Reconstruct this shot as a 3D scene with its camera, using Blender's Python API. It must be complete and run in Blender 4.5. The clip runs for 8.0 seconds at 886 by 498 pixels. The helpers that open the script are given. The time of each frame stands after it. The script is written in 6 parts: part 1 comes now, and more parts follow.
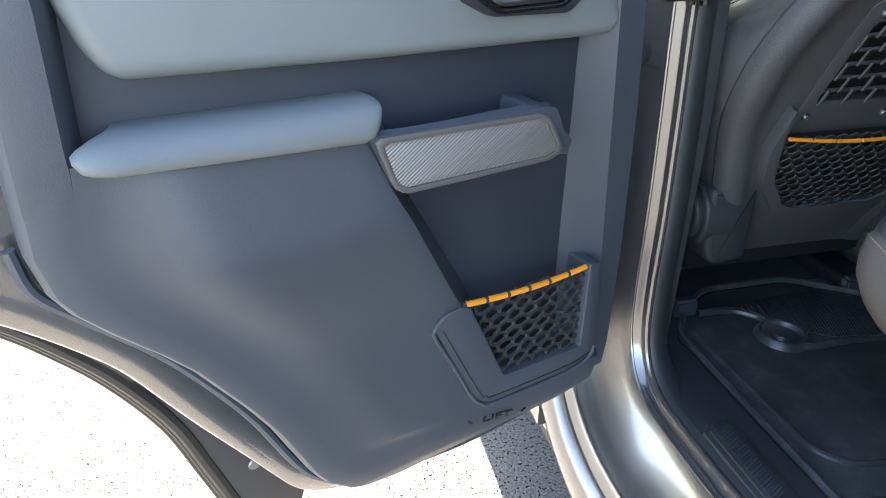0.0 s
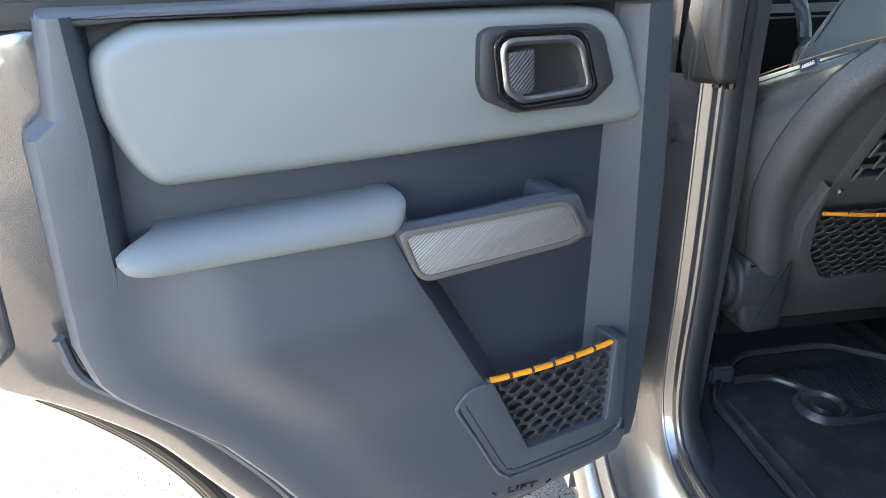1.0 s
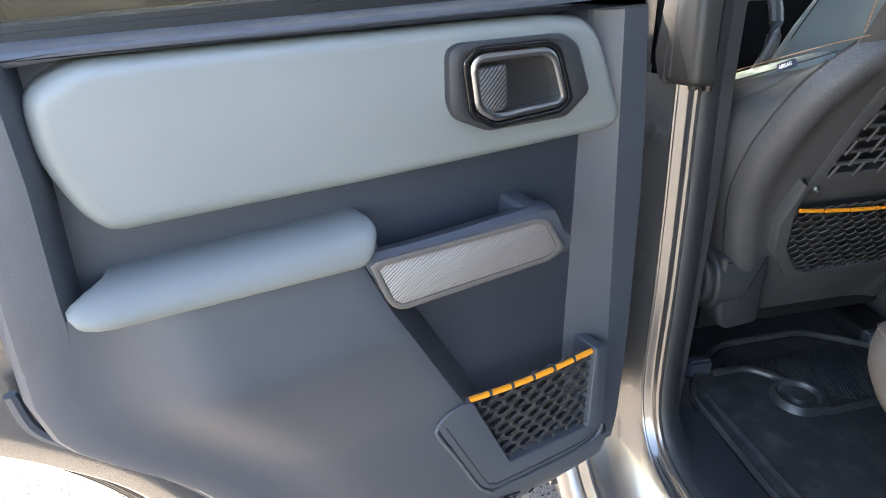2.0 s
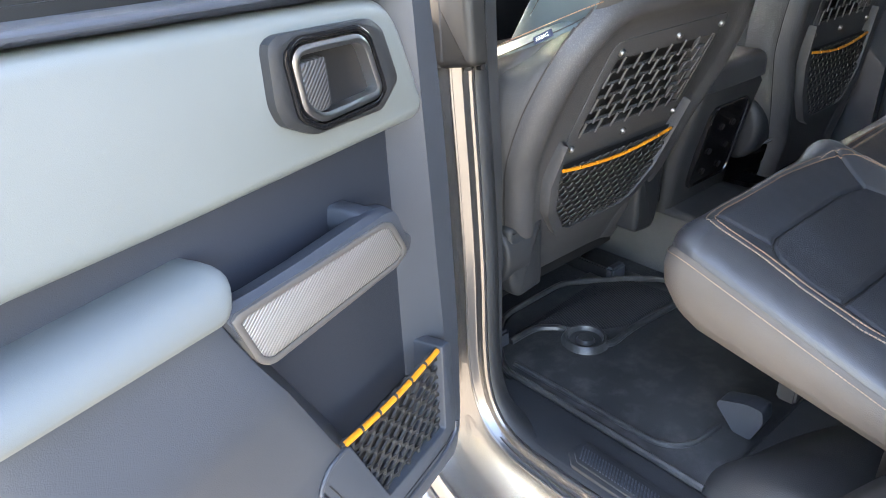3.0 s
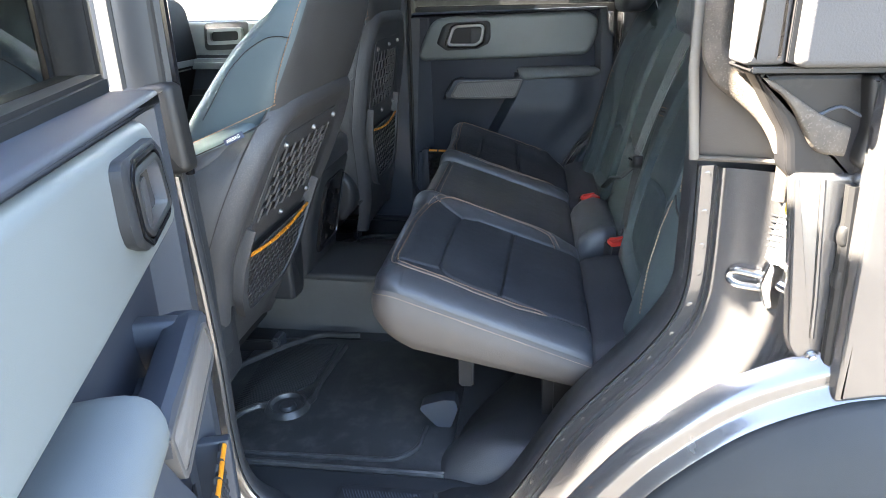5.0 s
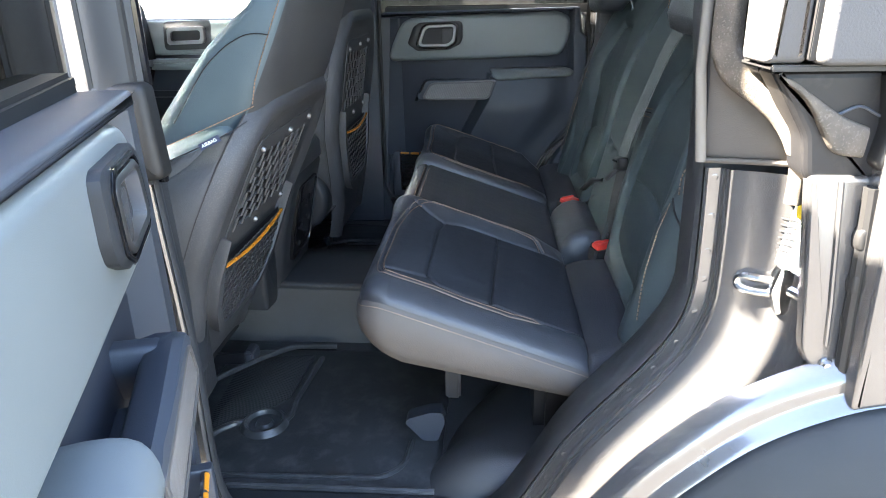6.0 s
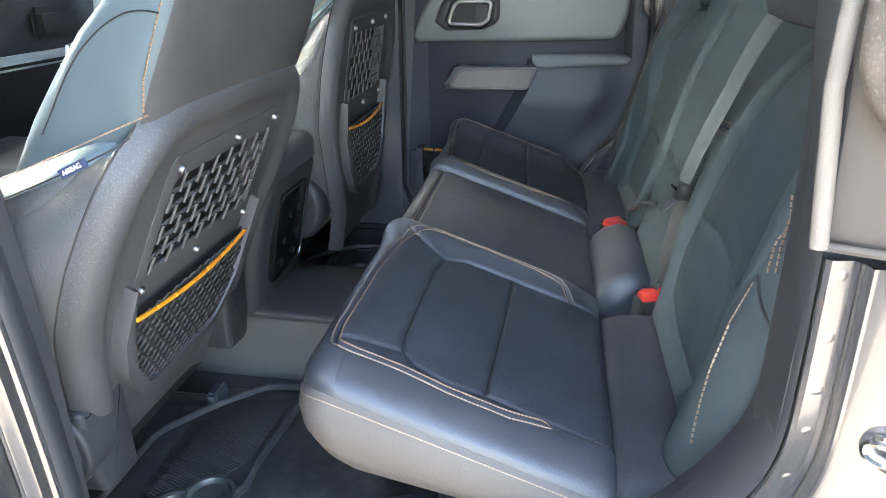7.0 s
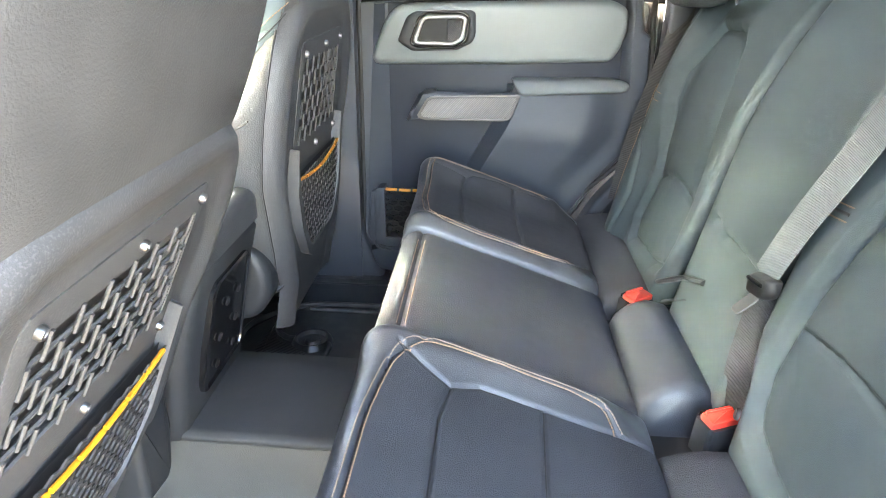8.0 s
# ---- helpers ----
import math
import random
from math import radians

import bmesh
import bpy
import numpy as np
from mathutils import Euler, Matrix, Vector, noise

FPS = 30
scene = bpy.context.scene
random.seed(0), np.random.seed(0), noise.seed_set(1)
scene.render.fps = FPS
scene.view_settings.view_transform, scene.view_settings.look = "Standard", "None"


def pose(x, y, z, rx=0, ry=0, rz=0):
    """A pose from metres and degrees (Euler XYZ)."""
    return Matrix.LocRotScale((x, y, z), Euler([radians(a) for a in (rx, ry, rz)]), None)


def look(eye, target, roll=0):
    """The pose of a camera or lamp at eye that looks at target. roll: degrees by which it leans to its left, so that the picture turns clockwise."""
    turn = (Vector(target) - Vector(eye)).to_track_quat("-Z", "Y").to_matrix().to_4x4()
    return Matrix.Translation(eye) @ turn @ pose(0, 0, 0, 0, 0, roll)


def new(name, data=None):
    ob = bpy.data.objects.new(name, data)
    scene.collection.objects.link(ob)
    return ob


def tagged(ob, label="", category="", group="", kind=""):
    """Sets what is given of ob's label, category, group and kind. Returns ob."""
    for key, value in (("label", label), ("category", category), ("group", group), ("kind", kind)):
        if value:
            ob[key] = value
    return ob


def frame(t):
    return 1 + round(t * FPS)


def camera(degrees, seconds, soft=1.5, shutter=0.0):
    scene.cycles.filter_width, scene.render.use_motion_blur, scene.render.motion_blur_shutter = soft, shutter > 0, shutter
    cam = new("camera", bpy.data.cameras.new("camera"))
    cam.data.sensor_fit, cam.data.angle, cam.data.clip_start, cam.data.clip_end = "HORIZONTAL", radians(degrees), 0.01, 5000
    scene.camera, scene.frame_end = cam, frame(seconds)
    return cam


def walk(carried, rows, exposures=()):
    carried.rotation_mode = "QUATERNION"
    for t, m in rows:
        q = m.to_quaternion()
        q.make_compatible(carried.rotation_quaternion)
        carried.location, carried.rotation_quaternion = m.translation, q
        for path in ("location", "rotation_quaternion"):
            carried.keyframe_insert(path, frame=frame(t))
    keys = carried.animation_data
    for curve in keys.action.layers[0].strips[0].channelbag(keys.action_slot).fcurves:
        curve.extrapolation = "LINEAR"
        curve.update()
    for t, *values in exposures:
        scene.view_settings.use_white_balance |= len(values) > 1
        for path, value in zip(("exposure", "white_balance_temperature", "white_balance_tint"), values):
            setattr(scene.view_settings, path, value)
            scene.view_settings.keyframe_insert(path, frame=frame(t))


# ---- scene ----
cam = camera(67.6, 8.0, soft=0.6)
PATH = [
    (0, (-1.324, 0.016, 1.295), (-0.924, 1.739, 0.361), -0.0),
    (0.5, (-1.298, 0.007, 1.337), (-1.029, 1.792, 0.477), -1.8),
    (1, (-1.295, 0.013, 1.362), (-1.029, 1.802, 0.51), -1.1),
    (2.3, (-1.283, 0.105, 1.402), (-0.871, 1.821, 0.46), -3.0),
    (2.5, (-1.343, 0.141, 1.368), (-0.665, 1.799, 0.479), -2.5),
    (3, (-1.397, 0.193, 1.36), (-0.261, 1.568, 0.455), -3.1),
    (3.1, (-1.409, 0.194, 1.36), (-0.186, 1.502, 0.47), -3.3),
    (3.5, (-1.481, 0.173, 1.365), (0.002, 1.212, 0.515), -3.0),
    (4, (-1.558, 0.177, 1.386), (0.13, 0.871, 0.57), -2.3),
    (4.5, (-1.6, 0.273, 1.401), (0.187, 0.69, 0.606), -2.1),
    (4.7, (-1.624, 0.319, 1.406), (0.192, 0.659, 0.641), -1.7),
    (5.8, (-1.651, 0.409, 1.391), (0.217, 0.555, 0.693), -1.0),
    (6, (-1.596, 0.417, 1.395), (0.266, 0.555, 0.677), -0.9),
    (6.5, (-1.401, 0.372, 1.389), (0.444, 0.598, 0.652), -0.5),
    (7, (-1.251, 0.354, 1.385), (0.565, 0.649, 0.602), -0.1),
    (7.5, (-1.091, 0.406, 1.39), (0.735, 0.635, 0.608), 0.6),
    (8, (-0.922, 0.484, 1.401), (0.916, 0.594, 0.621), 0.8),
]
walk(cam, [(t, look(eye, target, roll)) for t, eye, target, roll in PATH],
     [(0.0, 4.5, 6950, 12), (1.2, 4.75, 7250, 13), (2.5, 5.05, 7800, 16), (3.5, 5.85, 7950, 15), (4.0, 5.8, 7500, 14), (4.5, 5.32, 7200, 13), (6.0, 5.22, 6850, 12), (6.5, 5.32, 6950, 13), (7.0, 5.98, 7250, 13), (7.5, 6.9, 7850, 13), (8.0, 7.27, 8300, 13)])

# ---- world and sun ----
SUN_AZ, SUN_EL = 90.4, 45.0          # the sun stands ahead of the car, slightly to its left: degrees from +x to +y
world = bpy.data.worlds.new("sky")
scene.world = world
world.use_nodes = True
wn = world.node_tree.nodes
sky = wn.new("ShaderNodeTexSky")
sky.sky_type = "NISHITA"
sky.sun_disc = False
sky.sun_elevation = radians(SUN_EL)
sky.sun_rotation = radians(90 - SUN_AZ)
world.node_tree.links.new(sky.outputs["Color"], wn["Background"].inputs["Color"])
wn["Background"].inputs["Strength"].default_value = 0.075
sun_data = bpy.data.lights.new("sun", "SUN")
sun_data.energy, sun_data.angle, sun_data.color = 4.6, radians(0.53), (1.0, 0.93, 0.82)
sun = new("sun", sun_data)
sd = Vector((math.cos(radians(SUN_EL)) * math.cos(radians(SUN_AZ)), math.cos(radians(SUN_EL)) * math.sin(radians(SUN_AZ)), math.sin(radians(SUN_EL))))
sun.matrix_world = look(tuple(sd * 20), (0, 0, 0))


# ---- materials ----
def material(name, color, rough=0.5, metal=0.0, grain=0.0, scale=600.0, vary=0.12, blotch=6.0, coat=0.0, kind="noise", spec=0.5, speck=None, dust=None):
    m = bpy.data.materials.new(name)
    m.use_nodes = True
    nt = m.node_tree
    N, L = nt.nodes, nt.links
    b = N["Principled BSDF"]
    b.inputs["Metallic"].default_value = metal
    b.inputs["Coat Weight"].default_value = coat
    b.inputs["Coat Roughness"].default_value = 0.06
    b.inputs["Specular IOR Level"].default_value = spec
    tc = N.new("ShaderNodeTexCoord")
    big = N.new("ShaderNodeTexNoise")
    big.inputs["Scale"].default_value, big.inputs["Detail"].default_value = blotch, 5.0
    L.new(tc.outputs["Object"], big.inputs["Vector"])
    fine = N.new("ShaderNodeTexVoronoi" if kind == "voronoi" else "ShaderNodeTexNoise")
    fine.inputs["Scale"].default_value = scale
    L.new(tc.outputs["Object"], fine.inputs["Vector"])
    fo = fine.outputs["Distance"] if kind == "voronoi" else fine.outputs["Fac"]
    ramp = N.new("ShaderNodeMapRange")
    ramp.inputs["From Min"].default_value, ramp.inputs["From Max"].default_value = 0.3, 0.7
    ramp.inputs["To Min"].default_value, ramp.inputs["To Max"].default_value = 1 - vary, 1 + vary
    L.new(big.outputs["Fac"], ramp.inputs["Value"])
    mul = N.new("ShaderNodeVectorMath")
    mul.operation = "SCALE"
    mul.inputs[0].default_value = color
    L.new(ramp.outputs["Result"], mul.inputs["Scale"])
    out = mul.outputs["Vector"]
    if dust:
        cl = N.new("ShaderNodeTexNoise")
        cl.inputs["Scale"].default_value, cl.inputs["Detail"].default_value, cl.inputs["Roughness"].default_value = dust[1], 8.0, 0.68
        L.new(tc.outputs["Object"], cl.inputs["Vector"])
        dr = N.new("ShaderNodeMapRange")
        dr.inputs["From Min"].default_value, dr.inputs["From Max"].default_value = dust[2], dust[3]
        dr.inputs["To Max"].default_value = dust[4]
        L.new(cl.outputs["Fac"], dr.inputs["Value"])
        dm = N.new("ShaderNodeMix")
        dm.data_type = "RGBA"
        L.new(dr.outputs["Result"], dm.inputs["Factor"])
        L.new(out, dm.inputs["A"])
        dm.inputs["B"].default_value = (*dust[0], 1)
        out = dm.outputs["Result"]
    if speck:
        sr = N.new("ShaderNodeMapRange")
        sr.inputs["From Min"].default_value, sr.inputs["From Max"].default_value = speck[1], speck[2]
        L.new(fo, sr.inputs["Value"])
        mix = N.new("ShaderNodeMix")
        mix.data_type = "RGBA"
        L.new(sr.outputs["Result"], mix.inputs["Factor"])
        L.new(out, mix.inputs["A"])
        mix.inputs["B"].default_value = (*speck[0], 1)
        out = mix.outputs["Result"]
    L.new(out, b.inputs["Base Color"])
    rr = N.new("ShaderNodeMapRange")
    rr.inputs["To Min"].default_value, rr.inputs["To Max"].default_value = max(0.02, rough - 0.07), min(1, rough + 0.07)
    L.new(big.outputs["Fac"], rr.inputs["Value"])
    L.new(rr.outputs["Result"], b.inputs["Roughness"])
    if grain:
        bump = N.new("ShaderNodeBump")
        bump.inputs["Strength"].default_value, bump.inputs["Distance"].default_value = grain, 0.0006
        L.new(fo, bump.inputs["Height"])
        L.new(bump.outputs["Normal"], b.inputs["Normal"])
    return m


def ribbed(name, color, rough, metal, per_metre, angle, depth, axis="XZ", band=0.32):
    """Fine parallel ribs at a slant, in the object's own plane."""
    m = material(name, color, rough, metal, 0.0)
    nt = m.node_tree
    N, L = nt.nodes, nt.links
    tc = N.new("ShaderNodeTexCoord")
    mp = N.new("ShaderNodeMapping")
    mp.vector_type = "POINT"
    mp.inputs["Rotation"].default_value = (0, radians(angle), 0) if axis == "XZ" else (0, 0, radians(angle))
    L.new(tc.outputs["Object"], mp.inputs["Vector"])
    wv = N.new("ShaderNodeTexWave")
    wv.bands_direction = "X"
    wv.inputs["Scale"].default_value = per_metre * 0.314
    L.new(mp.outputs["Vector"], wv.inputs["Vector"])
    old = N["Principled BSDF"].inputs["Base Color"].links[0].from_socket
    bands = N.new("ShaderNodeMapRange")
    bands.inputs["To Min"].default_value, bands.inputs["To Max"].default_value = 1 - band, 1 + band
    L.new(wv.outputs["Fac"], bands.inputs["Value"])
    tone = N.new("ShaderNodeVectorMath")
    tone.operation = "SCALE"
    L.new(old, tone.inputs[0])
    L.new(bands.outputs["Result"], tone.inputs["Scale"])
    L.new(tone.outputs["Vector"], N["Principled BSDF"].inputs["Base Color"])
    bump = N.new("ShaderNodeBump")
    bump.inputs["Strength"].default_value, bump.inputs["Distance"].default_value = 1.0, depth
    L.new(wv.outputs["Fac"], bump.inputs["Height"])
    L.new(bump.outputs["Normal"], N["Principled BSDF"].inputs["Normal"])
    return m


TRIM = material("trim_plastic", (0.043, 0.050, 0.063), 0.50, grain=0.35, scale=900, vary=0.08)
TRIM_BLACK = material("black_plastic", (0.027, 0.029, 0.032), 0.48, grain=0.4, scale=1100, spec=0.38)
PAD = material("grey_vinyl", (0.158, 0.176, 0.178), 0.40, grain=0.25, scale=1400, vary=0.04)
ARMREST = material("armrest_vinyl", (0.135, 0.148, 0.148), 0.55, grain=0.3, scale=1400, vary=0.04, spec=0.3)
# The trim plastic again, darkened for the shade in the door's recess.
TRIM_SHADED = material("trim_plastic_shaded", (0.029, 0.034, 0.046), 0.55, grain=0.35, scale=900, vary=0.08, spec=0.35)
LEATHER = material("black_leather", (0.045, 0.048, 0.054), 0.33, grain=0.45, scale=800, kind="voronoi", vary=0.15, blotch=9, spec=0.55)
LEATHER_MAT = material("matte_leather", (0.033, 0.035, 0.040), 0.62, grain=0.9, scale=620, kind="voronoi", vary=0.18, blotch=11, spec=0.25)
LEATHER_SIDE = material("black_vinyl", (0.074, 0.067, 0.062), 0.55, grain=0.5, scale=1000, kind="voronoi", vary=0.15)
# Backrest leather: black, tinted teal for the reflection it carries.
LEATHER_BACK = material("black_leather_sky_tint", (0.040, 0.056, 0.060), 0.52, grain=0.3, scale=900, kind="voronoi", vary=0.08, blotch=7, spec=0.32)
SHELL = material("seat_shell_plastic", (0.052, 0.053, 0.057), 0.50, grain=0.6, scale=520, vary=0.15, speck=((0.10, 0.10, 0.10), 0.5, 0.8), spec=0.38)
# Near-black: dark parts, and shade coloured in behind nets, lattice and under seats.
DARK = material("dark_plastic_and_shade", (0.008, 0.008, 0.009), 0.6, grain=0.3)
RUBBER = material("mat_rubber", (0.036, 0.037, 0.038), 0.34, grain=0.6, scale=500, vary=0.25, dust=((0.15, 0.147, 0.14), 20.0, 0.48, 0.72, 0.45))
CARPET = material("black_carpet", (0.042, 0.042, 0.042), 0.95, grain=1.0, scale=700, vary=0.25, speck=((0.11, 0.11, 0.11), 0.52, 0.72))
LINER = material("tunnel_liner", (0.043, 0.043, 0.044), 0.5, grain=0.5, scale=600, vary=0.25, dust=((0.10, 0.10, 0.10), 7.0, 0.52, 0.8, 0.4))
# Carpet in a lighter colour that carries the daylight on the tunnel's side.
CARPET_LIT = material("carpet_lit", (0.085, 0.082, 0.078), 0.9, grain=1.0, scale=700, vary=0.2, speck=((0.15, 0.15, 0.145), 0.52, 0.72))
SEAL = material("rubber_seal", (0.012, 0.012, 0.012), 0.55, grain=0.3)
PAINT = material("grey_metallic_paint", (0.140, 0.139, 0.140), 0.25, metal=0.72, scale=4000, grain=0.05, coat=1.0, vary=0.10, spec=0.3)
STEEL = material("worn_steel", (0.24, 0.24, 0.24), 0.42, metal=1.0, vary=0.1)
BRONZE = material("bronze_grey_plastic", (0.125, 0.117, 0.112), 0.4, metal=0.3, vary=0.08)
DULL = material("dull_steel", (0.075, 0.075, 0.075), 0.5, metal=0.8, vary=0.1)
# Black leather with the sky's bright teal sheen put into its base colour.
WING_SHEEN = material("sky_sheen_leather", (0.074, 0.099, 0.107), 0.58, grain=0.22, scale=800, kind="voronoi", vary=0.1, blotch=8, spec=0.28)
PAD_BACK = material("charcoal_vinyl", (0.054, 0.055, 0.057), 0.6, grain=1.0, scale=420, vary=0.2, blotch=14, spec=0.3)
DASH = material("dash_plastic", (0.012, 0.012, 0.013), 0.8, grain=0.6, scale=700, spec=0.12)
FLARE = material("grey_flare_plastic", (0.026, 0.029, 0.031), 0.55, grain=0.4, scale=1200, spec=0.15)
SATIN = material("satin_silver", (0.46, 0.47, 0.48), 0.33, metal=1.0, vary=0.05)
CHROME = material("chrome", (0.8, 0.8, 0.8), 0.12, metal=1.0, vary=0.02)
GLOSS = material("gloss_black", (0.008, 0.008, 0.009), 0.12, vary=0.02)
INSERT = ribbed("ribbed_silver", (0.215, 0.203, 0.195), 0.42, 0.3, 290, 55, 0.0007, band=0.2)
LEVER = ribbed("ribbed_dark", (0.055, 0.055, 0.058), 0.5, 0.0, 260, 45, 0.0006, band=0.2)
ORANGE = material("orange_plastic", (0.78, 0.28, 0.02), 0.4, vary=0.05)
RED = material("red_plastic", (0.65, 0.045, 0.03), 0.35, vary=0.05)
WEBBING = ribbed("belt_webbing", (0.115, 0.128, 0.130), 0.6, 0.0, 500, 0, 0.0006)
THREAD = material("copper_thread", (0.25, 0.145, 0.085), 0.6, vary=0.2, blotch=80)
THREAD_LIGHT = material("pale_thread", (0.25, 0.175, 0.12), 0.6, vary=0.2, blotch=80)
NET = material("net_cord", (0.042, 0.042, 0.043), 0.75, grain=0.8, scale=1500)
WHITE = material("white_label", (0.75, 0.75, 0.72), 0.6, vary=0.04)
YELLOW = material("yellow_label", (0.75, 0.55, 0.03), 0.6, vary=0.04)
NAVY = material("navy_tag", (0.02, 0.03, 0.07), 0.7, vary=0.05)
SEALANT = material("dusty_seal", (0.078, 0.066, 0.053), 0.85, grain=1.0, scale=420, vary=0.35, blotch=40, speck=((0.125, 0.108, 0.088), 0.55, 0.72), dust=((0.05, 0.046, 0.042), 60.0, 0.5, 0.75, 0.35))
# Lining of the unseen roof, made pale to bounce light into the cabin.
HEADLINER = material("headliner", (0.58, 0.58, 0.57), 0.95, grain=0.5)
ASPHALT = material("asphalt", (0.085, 0.081, 0.075), 0.9, grain=1.0, scale=120, vary=0.15, blotch=1.5, spec=0.03, speck=((0.004, 0.0038, 0.0035), 0.60, 0.63), dust=((0.165, 0.158, 0.145), 150.0, 0.48, 0.58, 0.75))
RIBMAT = ribbed("ribbed_rubber", (0.031, 0.032, 0.033), 0.45, 0.0, 170, 20, 0.0015, "XY")


def glass(name, tint, rough=0.0):
    m = bpy.data.materials.new(name)
    m.use_nodes = True
    b = m.node_tree.nodes["Principled BSDF"]
    b.inputs["Base Color"].default_value = (*tint, 1)
    b.inputs["Transmission Weight"].default_value = 1.0
    b.inputs["Roughness"].default_value = rough
    b.inputs["IOR"].default_value = 1.45
    return m


GLASS = glass("clear_glass", (0.9, 0.95, 0.93))
# The screen's strong tint is added, to cut sun and sky from ahead.
SCREEN = glass("dimmed_screen_glass", (0.48, 0.53, 0.52))
PRIVACY = glass("privacy_glass", (0.016, 0.019, 0.019))


# ---- mesh helpers ----
def finish(bm, angle=34):
    bmesh.ops.remove_doubles(bm, verts=bm.verts, dist=1e-5)
    bmesh.ops.recalc_face_normals(bm, faces=bm.faces)
    lim = radians(angle)
    for f in bm.faces:
        f.smooth = True
    for e in bm.edges:
        e.smooth = len(e.link_faces) != 2 or e.calc_face_angle(0) < lim


def part(name, bm, mat, parent=None, label="", angle=34, flip=False):
    if flip:
        for v in bm.verts:
            v.co.y = -v.co.y
    finish(bm, angle)
    me = bpy.data.meshes.new(name)
    bm.to_mesh(me)
    bm.free()
    me.materials.append(mat)
    ob = new(name, me)
    if parent:
        ob.parent = parent
    if label:
        ob["label"] = label
    return ob


def root(name, m, label, category, group="", kind=""):
    e = new(name)
    e.matrix_world = m
    e.empty_display_size = 0.1
    return tagged(e, label, category, group, kind)


def round_poly(pts, r, n=4):
    """The closed outline with its corners rounded; r one radius or one a corner."""
    out, k = [], len(pts)
    for i in range(k):
        p0, p1, p2 = Vector(pts[i - 1]), Vector(pts[i]), Vector(pts[(i + 1) % k])
        rr = r[i] if isinstance(r, (list, tuple)) else r
        a, b = p0 - p1, p2 - p1
        t = min(rr, a.length * 0.48, b.length * 0.48)
        if t < 1e-4:
            out.append(tuple(p1))
            continue
        s, e = p1 + a.normalized() * t, p1 + b.normalized() * t
        for j in range(n + 1):
            q = j / n
            out.append(tuple(s * (1 - q) ** 2 + p1 * 2 * q * (1 - q) + e * q * q))
    return out


def offset(pts, d):
    """The outline moved inwards by d (counter-clockwise or not)."""
    k = len(pts)
    area = sum(pts[i - 1][0] * pts[i][1] - pts[i][0] * pts[i - 1][1] for i in range(k))
    sgn = 1 if area > 0 else -1
    out = []
    for i in range(k):
        p0, p1, p2 = Vector(pts[i - 1]), Vector(pts[i]), Vector(pts[(i + 1) % k])
        a, b = (p1 - p0), (p2 - p1)
        if a.length < 1e-7:
            a = b
        if b.length < 1e-7:
            b = a
        n = Vector((-a.y, a.x)).normalized() + Vector((-b.y, b.x)).normalized()
        n = n.normalized() if n.length > 1e-6 else Vector((-a.y, a.x)).normalized()
        c = max(0.5, n.dot(Vector((-a.y, a.x)).normalized()))
        out.append(tuple(p1 + n * (sgn * d / c)))
    return out


def resample(pts, n):
    k = len(pts)
    seg = [math.dist(pts[i], pts[(i + 1) % k]) for i in range(k)]
    tot, out, i, acc = sum(seg), [], 0, 0.0
    for j in range(n):
        s = tot * j / n
        while acc + seg[i] < s and i < k - 1:
            acc += seg[i]
            i += 1
        q = (s - acc) / max(seg[i], 1e-9)
        a, b = pts[i], pts[(i + 1) % k]
        out.append(tuple(a[c] + (b[c] - a[c]) * q for c in range(len(a))))
    return out


def rings(bm, loops, closed=True, cap0=False, cap1=False):
    """Quads between loops of equal length."""
    vs = [[bm.verts.new(p) for p in l] for l in loops]
    for a, b in zip(vs, vs[1:]):
        n = len(a)
        for i in range(n if closed else n - 1):
            j = (i + 1) % n
            try:
                bm.faces.new((a[i], a[j], b[j], b[i]))
            except ValueError:
                pass
    if cap0:
        bm.faces.new(vs[0][::-1])
    if cap1:
        bm.faces.new(vs[-1])
    return vs


def slab(pts, w0, w1, bev=0.004, seg=3, plane="XZ", bm=None, dome=0.0):
    """A plate with that outline from w0 to w1 across its plane, the edge at w1 rounded."""
    bm = bm or bmesh.new()
    put = (lambda p, w: (p[0], w, p[1])) if plane == "XZ" else (lambda p, w: (p[0], p[1], w)) if plane == "XY" else (lambda p, w: (w, p[0], p[1]))
    s = 1 if w1 > w0 else -1
    loops = [[put(p, w0) for p in pts]]
    for j in range(seg + 1):
        a = math.pi / 2 * j / seg
        ins = offset(pts, bev * (1 - math.cos(a))) if j else pts
        loops.append([put(p, w1 - s * bev * (1 - math.sin(a))) for p in ins])
    if dome:
        q = offset(pts, bev * 2.2)
        loops.append([put(p, w1 + s * dome) for p in q])
    rings(bm, loops, cap0=True, cap1=True)
    return bm


def box(x0, x1, y0, y1, z0, z1, bev=0.004, bm=None):
    bm = bm or bmesh.new()
    r = bmesh.ops.create_cube(bm, size=1.0, matrix=Matrix.Translation(((x0 + x1) / 2, (y0 + y1) / 2, (z0 + z1) / 2)) @ Matrix.Diagonal((abs(x1 - x0), abs(y1 - y0), abs(z1 - z0), 1)))
    if bev:
        es = list({e for v in r["verts"] for e in v.link_edges})
        bmesh.ops.bevel(bm, geom=es, offset=bev, segments=2, affect="EDGES")
    return bm


